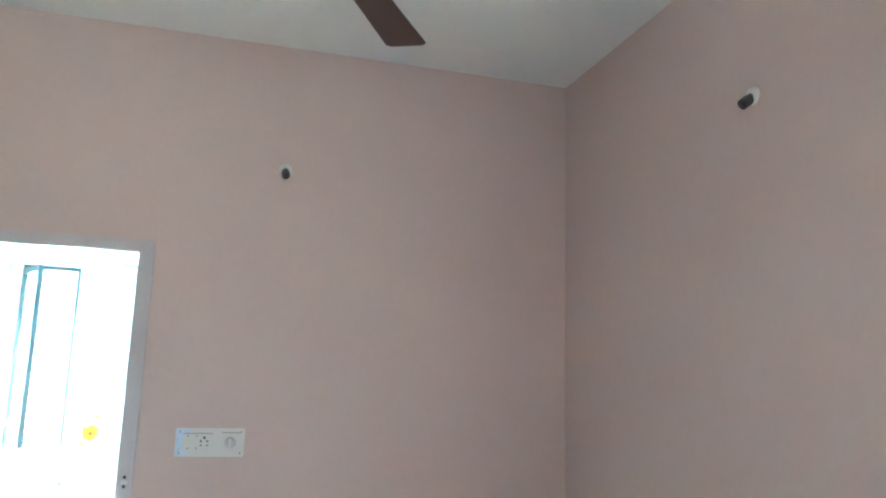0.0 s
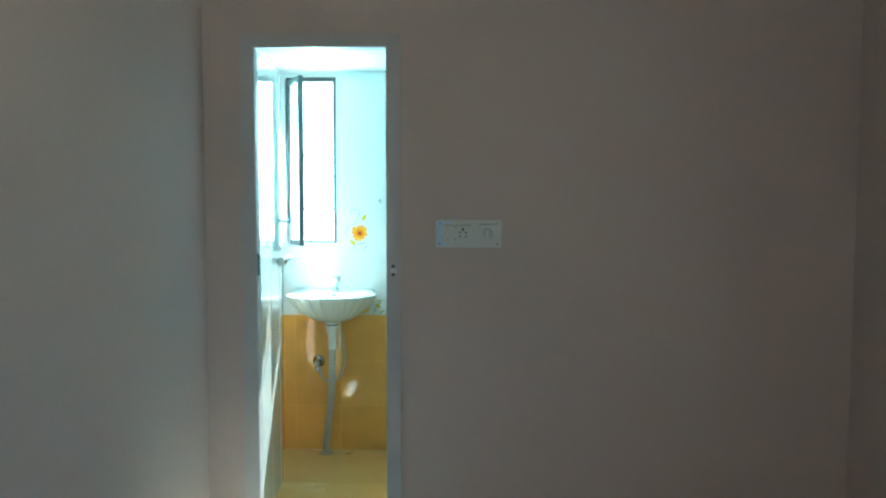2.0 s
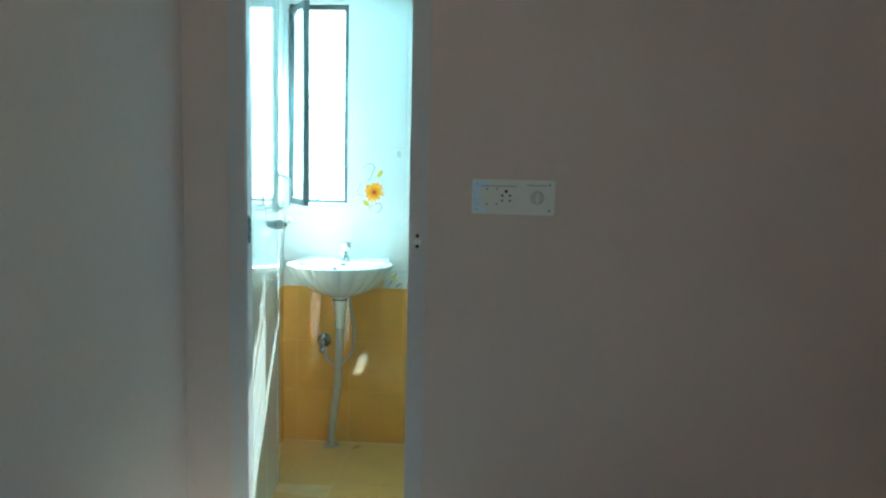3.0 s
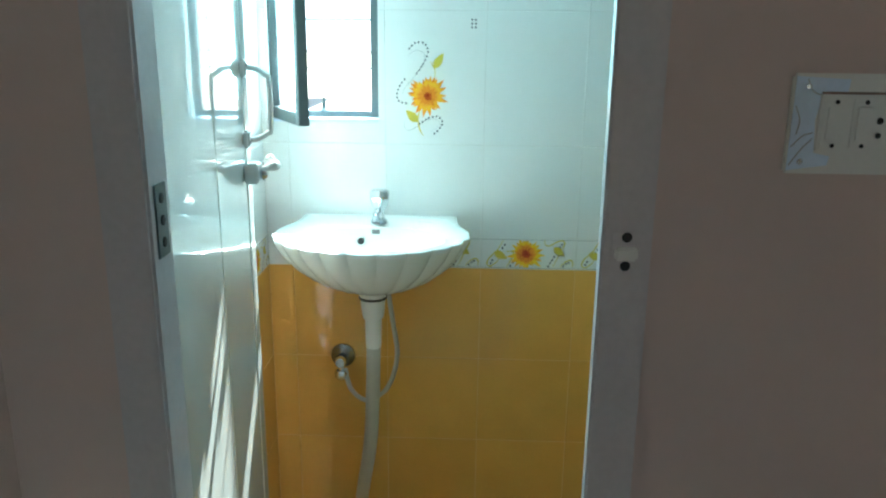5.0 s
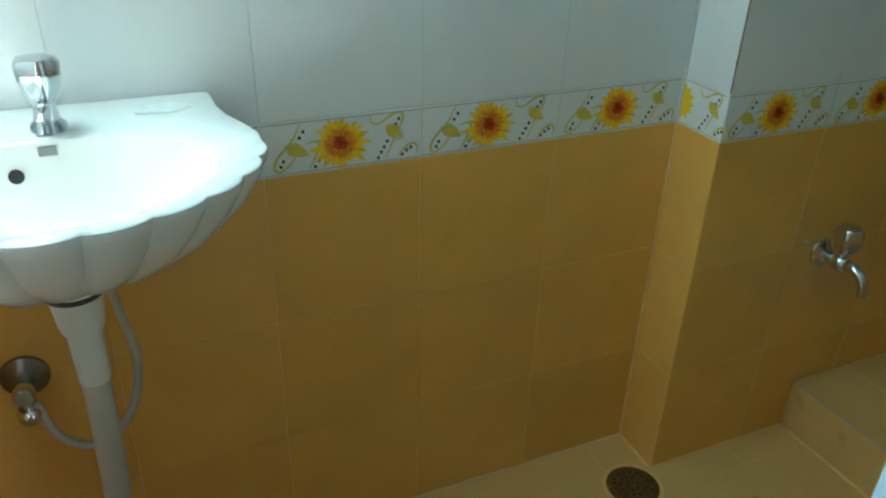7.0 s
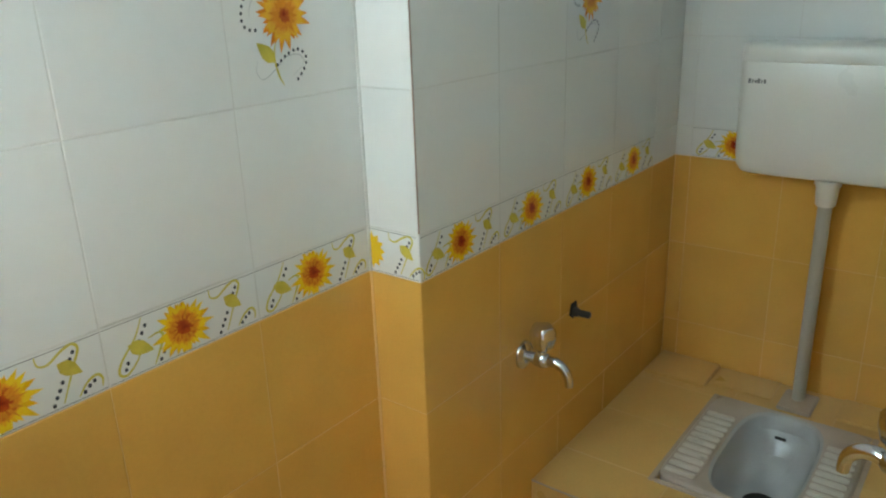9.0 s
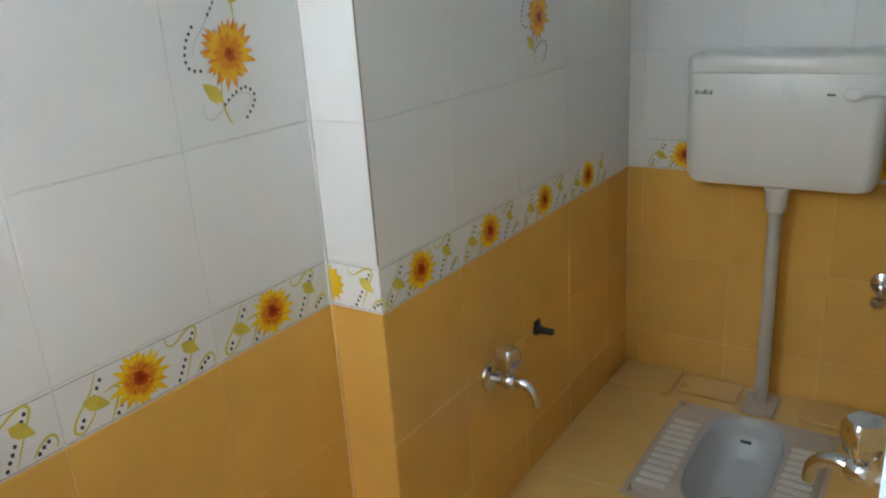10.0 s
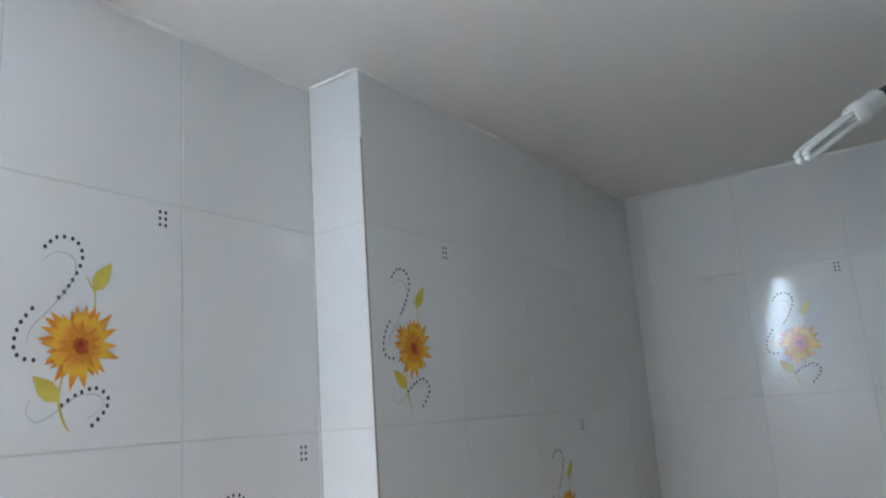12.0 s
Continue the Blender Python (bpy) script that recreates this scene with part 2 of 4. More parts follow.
# ---- measures of the place ----
XL, XR = -0.620, 1.968           # bedroom side walls
BED_BACK, BED_H = -4.6, 2.942
BXL, BXR = -0.565, 1.920         # bathroom side walls
YB, YC, XC = 1.084, 0.970, 0.757  # back wall, its thicker stretch and where that begins
YN, BH = 0.2045, 1.992           # near wall's inner face, bathroom ceiling
XS, BHW = 0.25, 2.072             # the ceiling steps up over the window end
FX0, FX1, FH = -0.411, 0.112, 1.988   # clear door opening
WX0, WX1, WZ0, WZ1 = -0.545, -0.268, 1.140, 2.046  # window opening
T = 0.0009                        # tile thickness

# ---- structure ----
bm = box(XL - 0.1, 0, 0, FX0 - 0.06, YN - T, BED_H)
box(FX1 + 0.0585, 0, 0, XR + 0.1, YN - T, BED_H, 0, bm)
box(FX0 - 0.06, 0, FH + 0.05, FX1 + 0.0585, YN - T, BED_H, 0, bm)
structure("wall_north", bm, M_PINK, "pink beige painted wall with the bathroom doorway", "wall")
structure("wall_west", box(XL - 0.15, BED_BACK, 0, XL, 0, BED_H), M_PINK, "plain pink beige painted bedroom wall", "wall")
# the opening in this wall is assumed, never in view, to admit the fill
bm = box(XR, -3.4, 0, XR + 0.15, 0, BED_H)
box(XR, BED_BACK, 0, XR + 0.15, -4.4, BED_H, 0, bm)
box(XR, -4.4, 0, XR + 0.15, -3.4, 0.9, 0, bm)
box(XR, -4.4, 2.1, XR + 0.15, -3.4, BED_H, 0, bm)
structure("wall_east", bm, M_PINK, "pink beige painted bedroom wall with an assumed, unseen window opening", "wall")
structure("wall_south", box(XL - 0.15, BED_BACK - 0.15, 0, XR + 0.15, BED_BACK, BED_H), M_PINK, "plain pink beige painted bedroom wall", "wall")
structure("floor", box(XL - 0.15, BED_BACK - 0.15, -0.12, XR + 0.15, 0.0, 0), M_BEDFLOOR, "cream tiled bedroom floor", "floor")
structure("ceiling", box(XL - 0.15, BED_BACK - 0.15, BED_H, XR + 0.15, YN, BED_H + 0.12), M_CEIL, "white painted bedroom ceiling", "ceiling")
bm = box(XS, YN - T, BH, BXR + 0.15, YB + 0.21, BHW + 0.12)
box(BXL - 0.15, YN - T, BHW, XS, YB + 0.21, BHW + 0.12, 0, bm)
structure("ceiling_bathroom", bm, M_CEIL, "white painted low bathroom ceiling", "ceiling")
bathfloor = structure("floor_bathroom", box(BXL - 0.15, 0.0, -0.12, BXR + 0.15, YB + 0.2, -T), M_GROUTY, "amber tiled bathroom floor with sandy joints", "floor")

bm = box(BXL - 0.15, YB + T, -0.1, WX0, YB + 0.2, BHW)
box(WX1, YB + T, -0.1, XS, YB + 0.2, BHW, 0, bm)
box(XS, YB + T, -0.1, XC, YB + 0.2, BH, 0, bm)
box(WX0, YB + T, -0.1, WX1, YB + 0.2, WZ0, 0, bm)
box(WX0, YB + T, WZ1, WX1, YB + 0.2, BHW, 0, bm)
wall_back = structure("wall_bathroom_north", bm, M_GROUTW, "white and amber tiled wall with sunflower border", "wall")
wall_thick = structure("wall_bathroom_projection", box(XC + T, YC + T, -0.1, BXR + 0.15, YB + 0.2, BH), M_GROUTW, "projecting white and amber tiled wall with sunflower border", "wall")
wall_right = structure("wall_bathroom_east", box(BXR + T, YN - T, -0.1, BXR + 0.15, YC + T, BH), M_GROUTW, "tiled end wall behind the cistern", "wall")
wall_left = structure("wall_bathroom_west", box(BXL - 0.15, YN - T, -0.1, BXL - T, YB + T, BHW), M_GROUTW, "tiled side wall beside the door leaf", "wall")
wall_near = structure("wall_bathroom_south", box(FX1 + 0.0615, YN - T + 0.001, -0.1, BXR + T, YN - T + 0.004, BH), M_GROUTW, "tiled wall beside the doorway", "wall")

part("caulk", box(XC - 0.004, YB - 0.003, 0, XC + 0.0005, YB + 0.002, BH, 0.001), M_GROUTW, wall_thick)
part("corner_joint", box(XC - 0.0012, YC - 0.0006, 0.845, XC + 0.0016, YC + 0.0012, BH - 0.12, 0.0003), M_BROWNPL, wall_thick, "dark open joint along the corner")
# reveal of the doorway and its frame
structure("door_reveal", box(FX1 + 0.0475, 0.0535, 0, FX1 + 0.0605, YN + 0.005, FH + 0.05, 0.001), M_REVEAL, "white painted reveal of the doorway, coloured with blue daylight", "reveal")
frame_t = thing("door_frame", "grey-white painted door frame around the bathroom doorway", "door frame", kind="structure")
part("jamb", box(FX0 - 0.06, -0.012, 0, FX0, 0.052, FH, 0.004), M_FRAMEP, frame_t)
jamb_r = box(FX1, -0.012, 0, FX1 + 0.0585, 0.010, FH, 0.003)
box(FX1 + 0.022, 0.006, 0, FX1 + 0.0585, 0.052, FH, 0.002, jamb_r)  # rebate that the leaf closes into
part("jamb", jamb_r, M_FRAMEP, frame_t)
part("head", box(FX0 - 0.06, -0.012, FH, FX1 + 0.0585, 0.052, FH + 0.05, 0.004), M_FRAMEP, frame_t)
hp = part("hinge_plate", box(FX0, 0.002, 1.08, FX0 + 0.0025, 0.036, 1.17, 0.001), M_WINFR, frame_t, "dark steel hinge plate with three screws")
for z in (1.098, 1.125, 1.152):
    part("screw", lathe([(0.0065, 0), (0.0065, 0.0012), (0.004, 0.002)], 12, m=pose(FX0 + 0.0022, 0.019, z, 0, 90, 0)), M_DARK, hp)
sk = part("strike_plate", box(0.127, -0.024, 1.096, 0.153, -0.011, 1.112, 0.003), M_PLAST, frame_t, "small white plastic latch keeper")
part("keeper_base", box(0.122, -0.016, 1.083, 0.15, -0.0115, 1.131, 0.002), M_FRAMEP, frame_t)
for z in (1.089, 1.123):
    part("screw", lathe([(0.006, 0), (0.006, 0.0015), (0.003, 0.0025)], 12, m=pose(0.140, -0.0155, z, 90, 0, 0)), M_DARK, sk)

# ---- tiles ----
ROWS = [(0, 0.251, 'y'), (0.251, 0.4975, 'y'), (0.4975, 0.7555, 'y'), (0.7555, 0.841, 'b'), (0.841, 1.083, 'w'), (1.083, 1.411, 'w'), (1.411, 1.731, 'w'), (1.731, BH, 'w')]
ROWS_HI = ROWS[:-1] + [(1.731, BHW, 'w')]
MESHES = {}


def tile_mesh(w, h, kind):
    key = (round(w, 4), round(h, 4), kind)
    if key not in MESHES:
        g = 0.0007
        bm = bmesh.new()
        b = 0.0011
        outer = [(g, g), (w - g, g), (w - g, h - g), (g, h - g)]
        inner = [(g + b, g + b), (w - g - b, g + b), (w - g - b, h - g - b), (g + b, h - g - b)]
        lo = [bm.verts.new((x, y, -T)) for x, y in outer]
        mid = [bm.verts.new((x, y, -0.0007)) for x, y in outer]
        top = [bm.verts.new((x, y, 0)) for x, y in inner]
        for a, c in ((lo, mid), (mid, top)):
            for i in range(4):
                bm.faces.new((a[i], a[(i + 1) % 4], c[(i + 1) % 4], c[i]))
        bm.faces.new(top)
        MESHES[key] = finish("tile", bm, {'y': M_YEL, 'b': M_WHITE, 'w': M_WHITE, 'f': M_FLOOR}[kind])
    return MESHES[key]


def blob(bm, pts, z, mi):
    f = bm.faces.new([bm.verts.new((x, y, z)) for x, y in pts])
    f.material_index = mi


def ribbon(bm, pts, w, z, mi):
    """A drawn line of width w that tapers at both ends."""
    n = len(pts)
    L, R = [], []
    for i, p in enumerate(pts):
        a, b = Vector(pts[max(i - 1, 0)]), Vector(pts[min(i + 1, n - 1)])
        d = (b - a).normalized()
        k = w * (0.35 + 0.65 * math.sin(math.pi * (i + 0.5) / n))
        L.append(bm.verts.new((p[0] - d.y * k / 2, p[1] + d.x * k / 2, z)))
        R.append(bm.verts.new((p[0] + d.y * k / 2, p[1] - d.x * k / 2, z)))
    for i in range(n - 1):
        f = bm.faces.new((R[i], R[i + 1], L[i + 1], L[i]))
        f.material_index = mi


def spline(ctrl, k=6):
    pts = [Vector(c) for c in ctrl]
    out = []
    for i in range(len(pts) - 1):
        p0, p1, p2, p3 = pts[max(i - 1, 0)], pts[i], pts[i + 1], pts[min(i + 2, len(pts) - 1)]
        for j in range(k):
            t = j / k
            out.append(tuple(0.5 * ((2 * p1) + (p2 - p0) * t + (2 * p0 - 5 * p1 + 4 * p2 - p3) * t * t + (3 * p1 - p0 - 3 * p2 + p3) * t ** 3)))
    return out + [tuple(pts[-1])]


def leaf(bm, x, y, ang, ln, wd, z, mi):
    c, s = math.cos(radians(ang)), math.sin(radians(ang))
    pts = []
    for t, side in [(0, 0), (0.25, 1), (0.5, 1.1), (0.75, 0.65), (1, 0), (0.75, -0.65), (0.5, -1.1), (0.25, -1)]:
        u, v = t * ln, side * wd / 2
        pts.append((x + u * c - v * s, y + u * s + v * c))
    blob(bm, pts[::-1], z, mi)


def petals(bm, cx, cy, r, n, z, mi, rng, clip=None, wide=0.16):
    for k in range(n):
        a = 2 * math.pi * k / n + rng.uniform(-0.1, 0.1)
        rr = r * rng.uniform(0.76, 1.10)
        w = r * wide
        c, s = math.cos(a), math.sin(a)
        pts = [(0, -w * 0.5), (rr * 0.52, -w), (rr * 0.8, -w * 0.5), (rr, 0.0), (rr * 0.8, w * 0.42), (rr * 0.52, w), (0, w * 0.5)]
        q = []
        for u, v in pts:
            x, y = cx + u * c - v * s, cy + u * s + v * c
            if clip:
                y = min(max(y, clip[0]), clip[1])
            q.append((x, y))
        blob(bm, q, z + k * 0.000012, mi)


def dots(bm, pts, r, z, mi):
    for x, y in pts:
        blob(bm, [(x + r * math.cos(2 * math.pi * i / 7), y + r * 1.15 * math.sin(2 * math.pi * i / 7)) for i in range(7)], z, mi)


def spaced(curve, step):
    out, acc = [curve[0]], 0.0
    for a, b in zip(curve, curve[1:]):
        acc += math.dist(a, b)
        if acc >= step:
            out.append(b)
            acc = 0.0
    return out


def flower_print():
    """The sunflower spray printed on a white field tile."""
    bm, rng = bmesh.new(), random.Random(4)
    z = 0.0003
    ribbon(bm, spline([(0.056, 0.218), (0.075, 0.232), (0.096, 0.225), (0.095, 0.2), (0.07, 0.165), (0.048, 0.14), (0.043, 0.122)]), 0.0016, z, 3)
    ribbon(bm, spline([(0.05, 0.06), (0.046, 0.045), (0.058, 0.034), (0.08, 0.045), (0.105, 0.062), (0.13, 0.063), (0.138, 0.05), (0.115, 0.034)]), 0.0014, z, 3)
    top = spline([(0.06, 0.236), (0.075, 0.250), (0.098, 0.248), (0.106, 0.226), (0.09, 0.192), (0.076, 0.174)], 12)
    mid = spline([(0.048, 0.162), (0.034, 0.142), (0.029, 0.12), (0.036, 0.106), (0.054, 0.103)], 12)
    low = spline([(0.086, 0.052), (0.108, 0.066), (0.13, 0.071), (0.144, 0.058), (0.138, 0.042), (0.122, 0.026)], 12)
    for c in (top, mid, low):
        dots(bm, spaced(c, 0.0088), 0.0025, z, 2)
    dots(bm, [(0.214 + 0.009 * i, 0.288 + 0.009 * j) for i in range(2) for j in range(3)], 0.0025, z, 2)
    ribbon(bm, spline([(0.123, 0.165), (0.124, 0.185), (0.118, 0.196), (0.112, 0.205)]), 0.0024, z, 1)
    ribbon(bm, spline([(0.086, 0.085), (0.082, 0.06), (0.088, 0.035), (0.096, 0.022)]), 0.0034, z, 1)
    leaf(bm, 0.121, 0.188, 58, 0.046, 0.018, z + 0.0001, 1)
    leaf(bm, 0.083, 0.056, 137, 0.044, 0.02, z + 0.0001, 1)
    petals(bm, 0.106, 0.122, 0.050, 17, z + 0.0002, 4, rng)
    petals(bm, 0.106, 0.122, 0.055, 18, z + 0.0005, 0, rng, None, 0.13)
    petals(bm, 0.107, 0.121, 0.030, 13, z + 0.0009, 5, rng, None, 0.14)
    petals(bm, 0.107, 0.121, 0.014, 9, z + 0.0012, 0, rng, None, 0.4)
    return finish("flower_print", bm, [M_FLOW1, M_LEAFP, M_DOTP, M_SCROLLG, M_PETD, M_PETI])


def border_print(width=0.25, cut=False):
    """One length of the sunflower border."""
    bm, rng = bmesh.new(), random.Random(9)
    z, h = 0.0003, 0.0855
    off = -0.12 if cut else 0.0
    for y in (0.004, h - 0.004):
        blob(bm, [(0.002, y - 0.0005), (width - 0.002, y - 0.0005), (width - 0.002, y + 0.0005), (0.002, y + 0.0005)], z, 4)
    scrolls = [
        [(0.058, 0.08), (0.045, 0.055), (0.022, 0.03), (0.016, 0.014), (0.026, 0.008), (0.042, 0.02), (0.052, 0.035)],
        [(0.068, 0.006), (0.078, 0.024), (0.086, 0.042), (0.08, 0.05), (0.064, 0.047)],
        [(0.166, 0.081), (0.168, 0.069), (0.18, 0.066), (0.197, 0.076), (0.212, 0.081), (0.219, 0.072), (0.21, 0.052), (0.2, 0.03), (0.19, 0.008)],
        [(0.21, 0.008), (0.222, 0.022), (0.236, 0.028), (0.243, 0.02), (0.241, 0.009)]]
    for c in scrolls:
        c = [(x + off, y) for x, y in c]
        if min(x for x, _ in c) > 0:
            ribbon(bm, spline(c), 0.0040, z, 3)
    rows = [[(0.026, 0.016), (0.03, 0.024)], [(0.044, 0.04), (0.05, 0.048), (0.056, 0.058), (0.062, 0.067)], [(0.078, 0.010), (0.084, 0.019), (0.089, 0.028)],
            [(0.203, 0.054), (0.207, 0.062), (0.212, 0.07)], [(0.178, 0.010), (0.183, 0.019), (0.188, 0.027), (0.193, 0.036)], [(0.218, 0.011), (0.225, 0.017), (0.232, 0.021)]]
    for r in rows:
        dots(bm, [(x + off, y) for x, y in r if x + off > 0.003], 0.0028, z, 2)
    if not cut:
        leaf(bm, 0.033, 0.048, -28, 0.042, 0.019, z + 0.0001, 1)
    leaf(bm, 0.19 + off, 0.062, -38, 0.038, 0.018, z + 0.0001, 1)
    if cut:
        for k in range(7):
            a = radians(-80 + 160 * k / 6)
            c, s = math.cos(a), math.sin(a)
            w, r = 0.009, 0.036
            q = [(max(0.0015, u * c - v * s), min(max(0.0425 + u * s + v * c, 0.006), 0.08)) for u, v in ((0, -w), (r * 0.6, -w), (r, 0), (r * 0.6, w), (0, w))]
            blob(bm, q, z + 0.0002 + k * 0.00002, 0)
    else:
        petals(bm, 0.118, 0.0425, 0.045, 17, z + 0.0002, 5, rng, (0.0055, 0.08), 0.17)
        petals(bm, 0.118, 0.0425, 0.049, 19, z + 0.0005, 0, rng, (0.0055, 0.08), 0.135)
        petals(bm, 0.118, 0.0425, 0.031, 15, z + 0.0009, 6, rng, None, 0.075)
        petals(bm, 0.118, 0.0425, 0.014, 9, z + 0.0012, 0, rng, None, 0.4)
    return finish("border_print", bm, [M_FLOW2, M_LEAFP, M_DOTP, M_SCROLLP, M_LINEP, M_PETY, M_PETI])


P_FLOWER, P_BORDER, P_CUT = flower_print(), border_print(), border_print(0.112, True)


def tile_wall(parent, origin, u_axis, n_axis, cols, flowers, rows=ROWS, skip=None):
    """Lays tiles between the column edges; flowers: (column, row) that carry the spray."""
    U, N = Vector(u_axis), Vector(n_axis)
    V = N.cross(U)
    for ci, (u0, u1) in enumerate(zip(cols, cols[1:])):
        for ri, (v0, v1, kind) in enumerate(rows):
            for (a0, a1, b0, b1) in (skip(u0, u1, v0, v1) if skip else [(u0, u1, v0, v1)]):
                o = Vector(origin) + U * a0 + Vector((0, 0, b0))
                m = Matrix(((U.x, V.x, N.x, o.x), (U.y, V.y, N.y, o.y), (U.z, V.z, N.z, o.z), (0, 0, 0, 1)))
                m = m @ pose(0, 0, random.uniform(-0.0003, 0.0003), random.uniform(-0.06, 0.06), random.uniform(-0.06, 0.06), 0)
                t = part("tile", tile_mesh(a1 - a0, b1 - b0, kind), None, parent, "", m)
                if kind == 'b':
                    w = a1 - a0
                    if w > 0.2:
                        part("border_print", P_BORDER, None, t, "", None)
                    elif 0.1 < w < 0.13:
                        part("border_print", P_CUT, None, t, "", None)
                elif (ci, ri) in flowers:
                    part("flower_print", P_FLOWER, None, t, "", None)


def around_window(u0, u1, v0, v1):
    if u1 <= WX0 or u0 >= WX1 or v1 <= WZ0 or v0 >= WZ1:
        return [(u0, u1, v0, v1)]
    out = []
    if v0 < WZ0 - 0.006:
        out.append((u0, u1, v0, WZ0))
    if v1 > WZ1 + 0.006:
        out.append((u0, u1, WZ1, v1))
    a, b = max(v0, WZ0), min(v1, WZ1)
    if u0 < WX0 - 0.006:
        out.append((u0, WX0, a, b))
    if u1 > WX1 + 0.006:
        out.append((WX1, u1, a, b))
    return out


# ---- window ----
win = thing("window_1", "dark steel casement window with an open inward sash", "window", (0, 0, 0), kind="structure")
fy0, fy1, fw = YB + 0.03, YB + 0.07, 0.022
fr = part("window_frame", box(WX0, fy0, WZ0, WX0 + fw, fy1, WZ1, 0.003), M_WINFR, win)
for b in ((WX1 - fw, fy0, WZ0, WX1, fy1, WZ1), (WX0 + fw, fy0, WZ0, WX1 - fw, fy1, WZ0 + fw), (WX0 + fw, fy0, WZ1 - fw, WX1 - fw, fy1, WZ1)):
    part("window_frame", box(*b, 0.003), M_WINFR, win)
part("window_sill", box(WX0, YB - 0.004, WZ0 - 0.004, WX1, YB + 0.2, WZ0 + 0.006, 0.002), M_REVEAL, win, "white painted window sill")
for k in range(6):
    part("grill_bar", tube([(WX0, YB + 0.15, WZ0 + 0.125 + k * 0.125), (WX1, YB + 0.15, WZ0 + 0.125 + k * 0.125)], 0.0028, 8), M_WINFR, win)
part("stay_peg", lathe([(0.012, 0), (0.006, 0.006), (0.003, 0.03), (0.001, 0.036)], 12, m=pose(-0.415, YB + 0.05, WZ0 + fw)), M_WINFR, win)
SW, SA = 0.245, -61
sash = part("sash", box(0, -0.012, 0, 0.026, 0.012, WZ1 - WZ0 - 0.03, 0.002), M_WINFR, win, "open dark steel sash with glass", pose(WX0 + 0.012, YB + 0.012, WZ0 + 0.006, 0, 0, SA))
SH = WZ1 - WZ0 - 0.03
for b in ((SW - 0.03, -0.012, 0, SW, 0.012, SH), (0.026, -0.012, 0, SW - 0.03, 0.012, 0.03), (0.026, -0.012, SH - 0.03, SW - 0.03, 0.012, SH)):
    part("sash_rail", box(*b, 0.002), M_WINFR, sash)
gl = part("pane", box(0.024, -0.002, 0.028, SW - 0.028, 0.002, SH - 0.028), M_GLASS, sash)
gl.visible_shadow = False

# ---- door leaf ----
LEN, LH = 0.54, FH - 0.012
LEAF = pose(-0.417, 0.056, 0.012, 0, 0, 94.6)
door = thing("door_1", "glossy white panelled bathroom door standing open inward", "door", kind="structure")
door.matrix_world = LEAF
# hollow PVC planks side by side between two stiles; the face towards the room is local -y
part("stile", box(0, 0, 0, 0.045, 0.03, LH, 0.002), M_PVC, door)
part("stile", box(LEN - 0.045, 0, 0, LEN, 0.03, LH, 0.002), M_PVC, door)
for k in range(2):
    w = (LEN - 0.09) / 2
    part("plank", box(0.045 + k * w + 0.0006, 0.0015, 0, 0.045 + (k + 1) * w - 0.0006, 0.0285, LH, 0.0015), M_PVC, door)
for k in range(6):
    x = 0.056 + k * 0.026
    part("rib", lathe([(0.0055, 0.004), (0.0055, LH - 0.004)], 10, m=pose(x, 0.0068, 0)), M_PVC, door, smooth=True)
# pull handle
hz, hx = 1.21, LEN - 0.055
grip = [(0.0, -0.064), (-0.024, -0.064), (-0.044, -0.052), (-0.05, -0.042), (-0.05, 0.042), (-0.044, 0.052), (-0.024, 0.064), (0.0, 0.064)]
hd = part("handle", tube([(hx, y, hz + z) for y, z in grip], 0.0048, 10), M_PLAST, door, "white plastic pull handle", smooth=True)
for s_ in (-1, 1):
    part("screw", lathe([(0.0035, 0), (0.0035, 0.001), (0.002, 0.0016)], 10, m=pose(hx - 0.004, -0.0118, hz + s_ * 0.070, 90, 0, 0)), M_DARK, hd)
    part("handle_rose", box(hx - 0.013, -0.012, hz + s_ * 0.064 - 0.016, hx + 0.013, 0, hz + s_ * 0.064 + 0.016, 0.004), M_PLAST, hd)
lt = part("latch", box(hx - 0.018, -0.026, 1.064, hx + 0.024, 0, 1.102, 0.003), M_PLAST, door, "white plastic latch with a turning knob")
part("latch_knob", lathe([(0.011, 0), (0.012, 0.004), (0.009, 0.012), (0.004, 0.014)], 16, m=pose(hx + 0.004, -0.027, 1.083, 90, 0, 0)), M_CHROME, lt)
part("latch_bolt", lathe([(0.006, 0), (0.006, 0.03), (0.009, 0.034), (0.009, 0.046), (0.005, 0.05)], 14, m=pose(hx + 0.0, -0.016, 1.083, 70, 0, 0)), M_PLAST, lt)
part("latch_bolt", lathe([(0.0055, 0), (0.0055, 0.02), (0.008, 0.024), (0.008, 0.034), (0.004, 0.037)], 14, m=pose(hx + 0.022, -0.02, 1.088, 55, 0, 35)), M_PLAST, lt)
for dz in (1.069, 1.097):
    part("screw", lathe([(0.004, 0), (0.004, 0.0012), (0.002, 0.0018)], 10, m=pose(hx + 0.022, -0.0278, dz, 90, 0, 0)), M_DARK, lt)

# ---- wash basin ----
BX, BZ = -0.264, 0.895


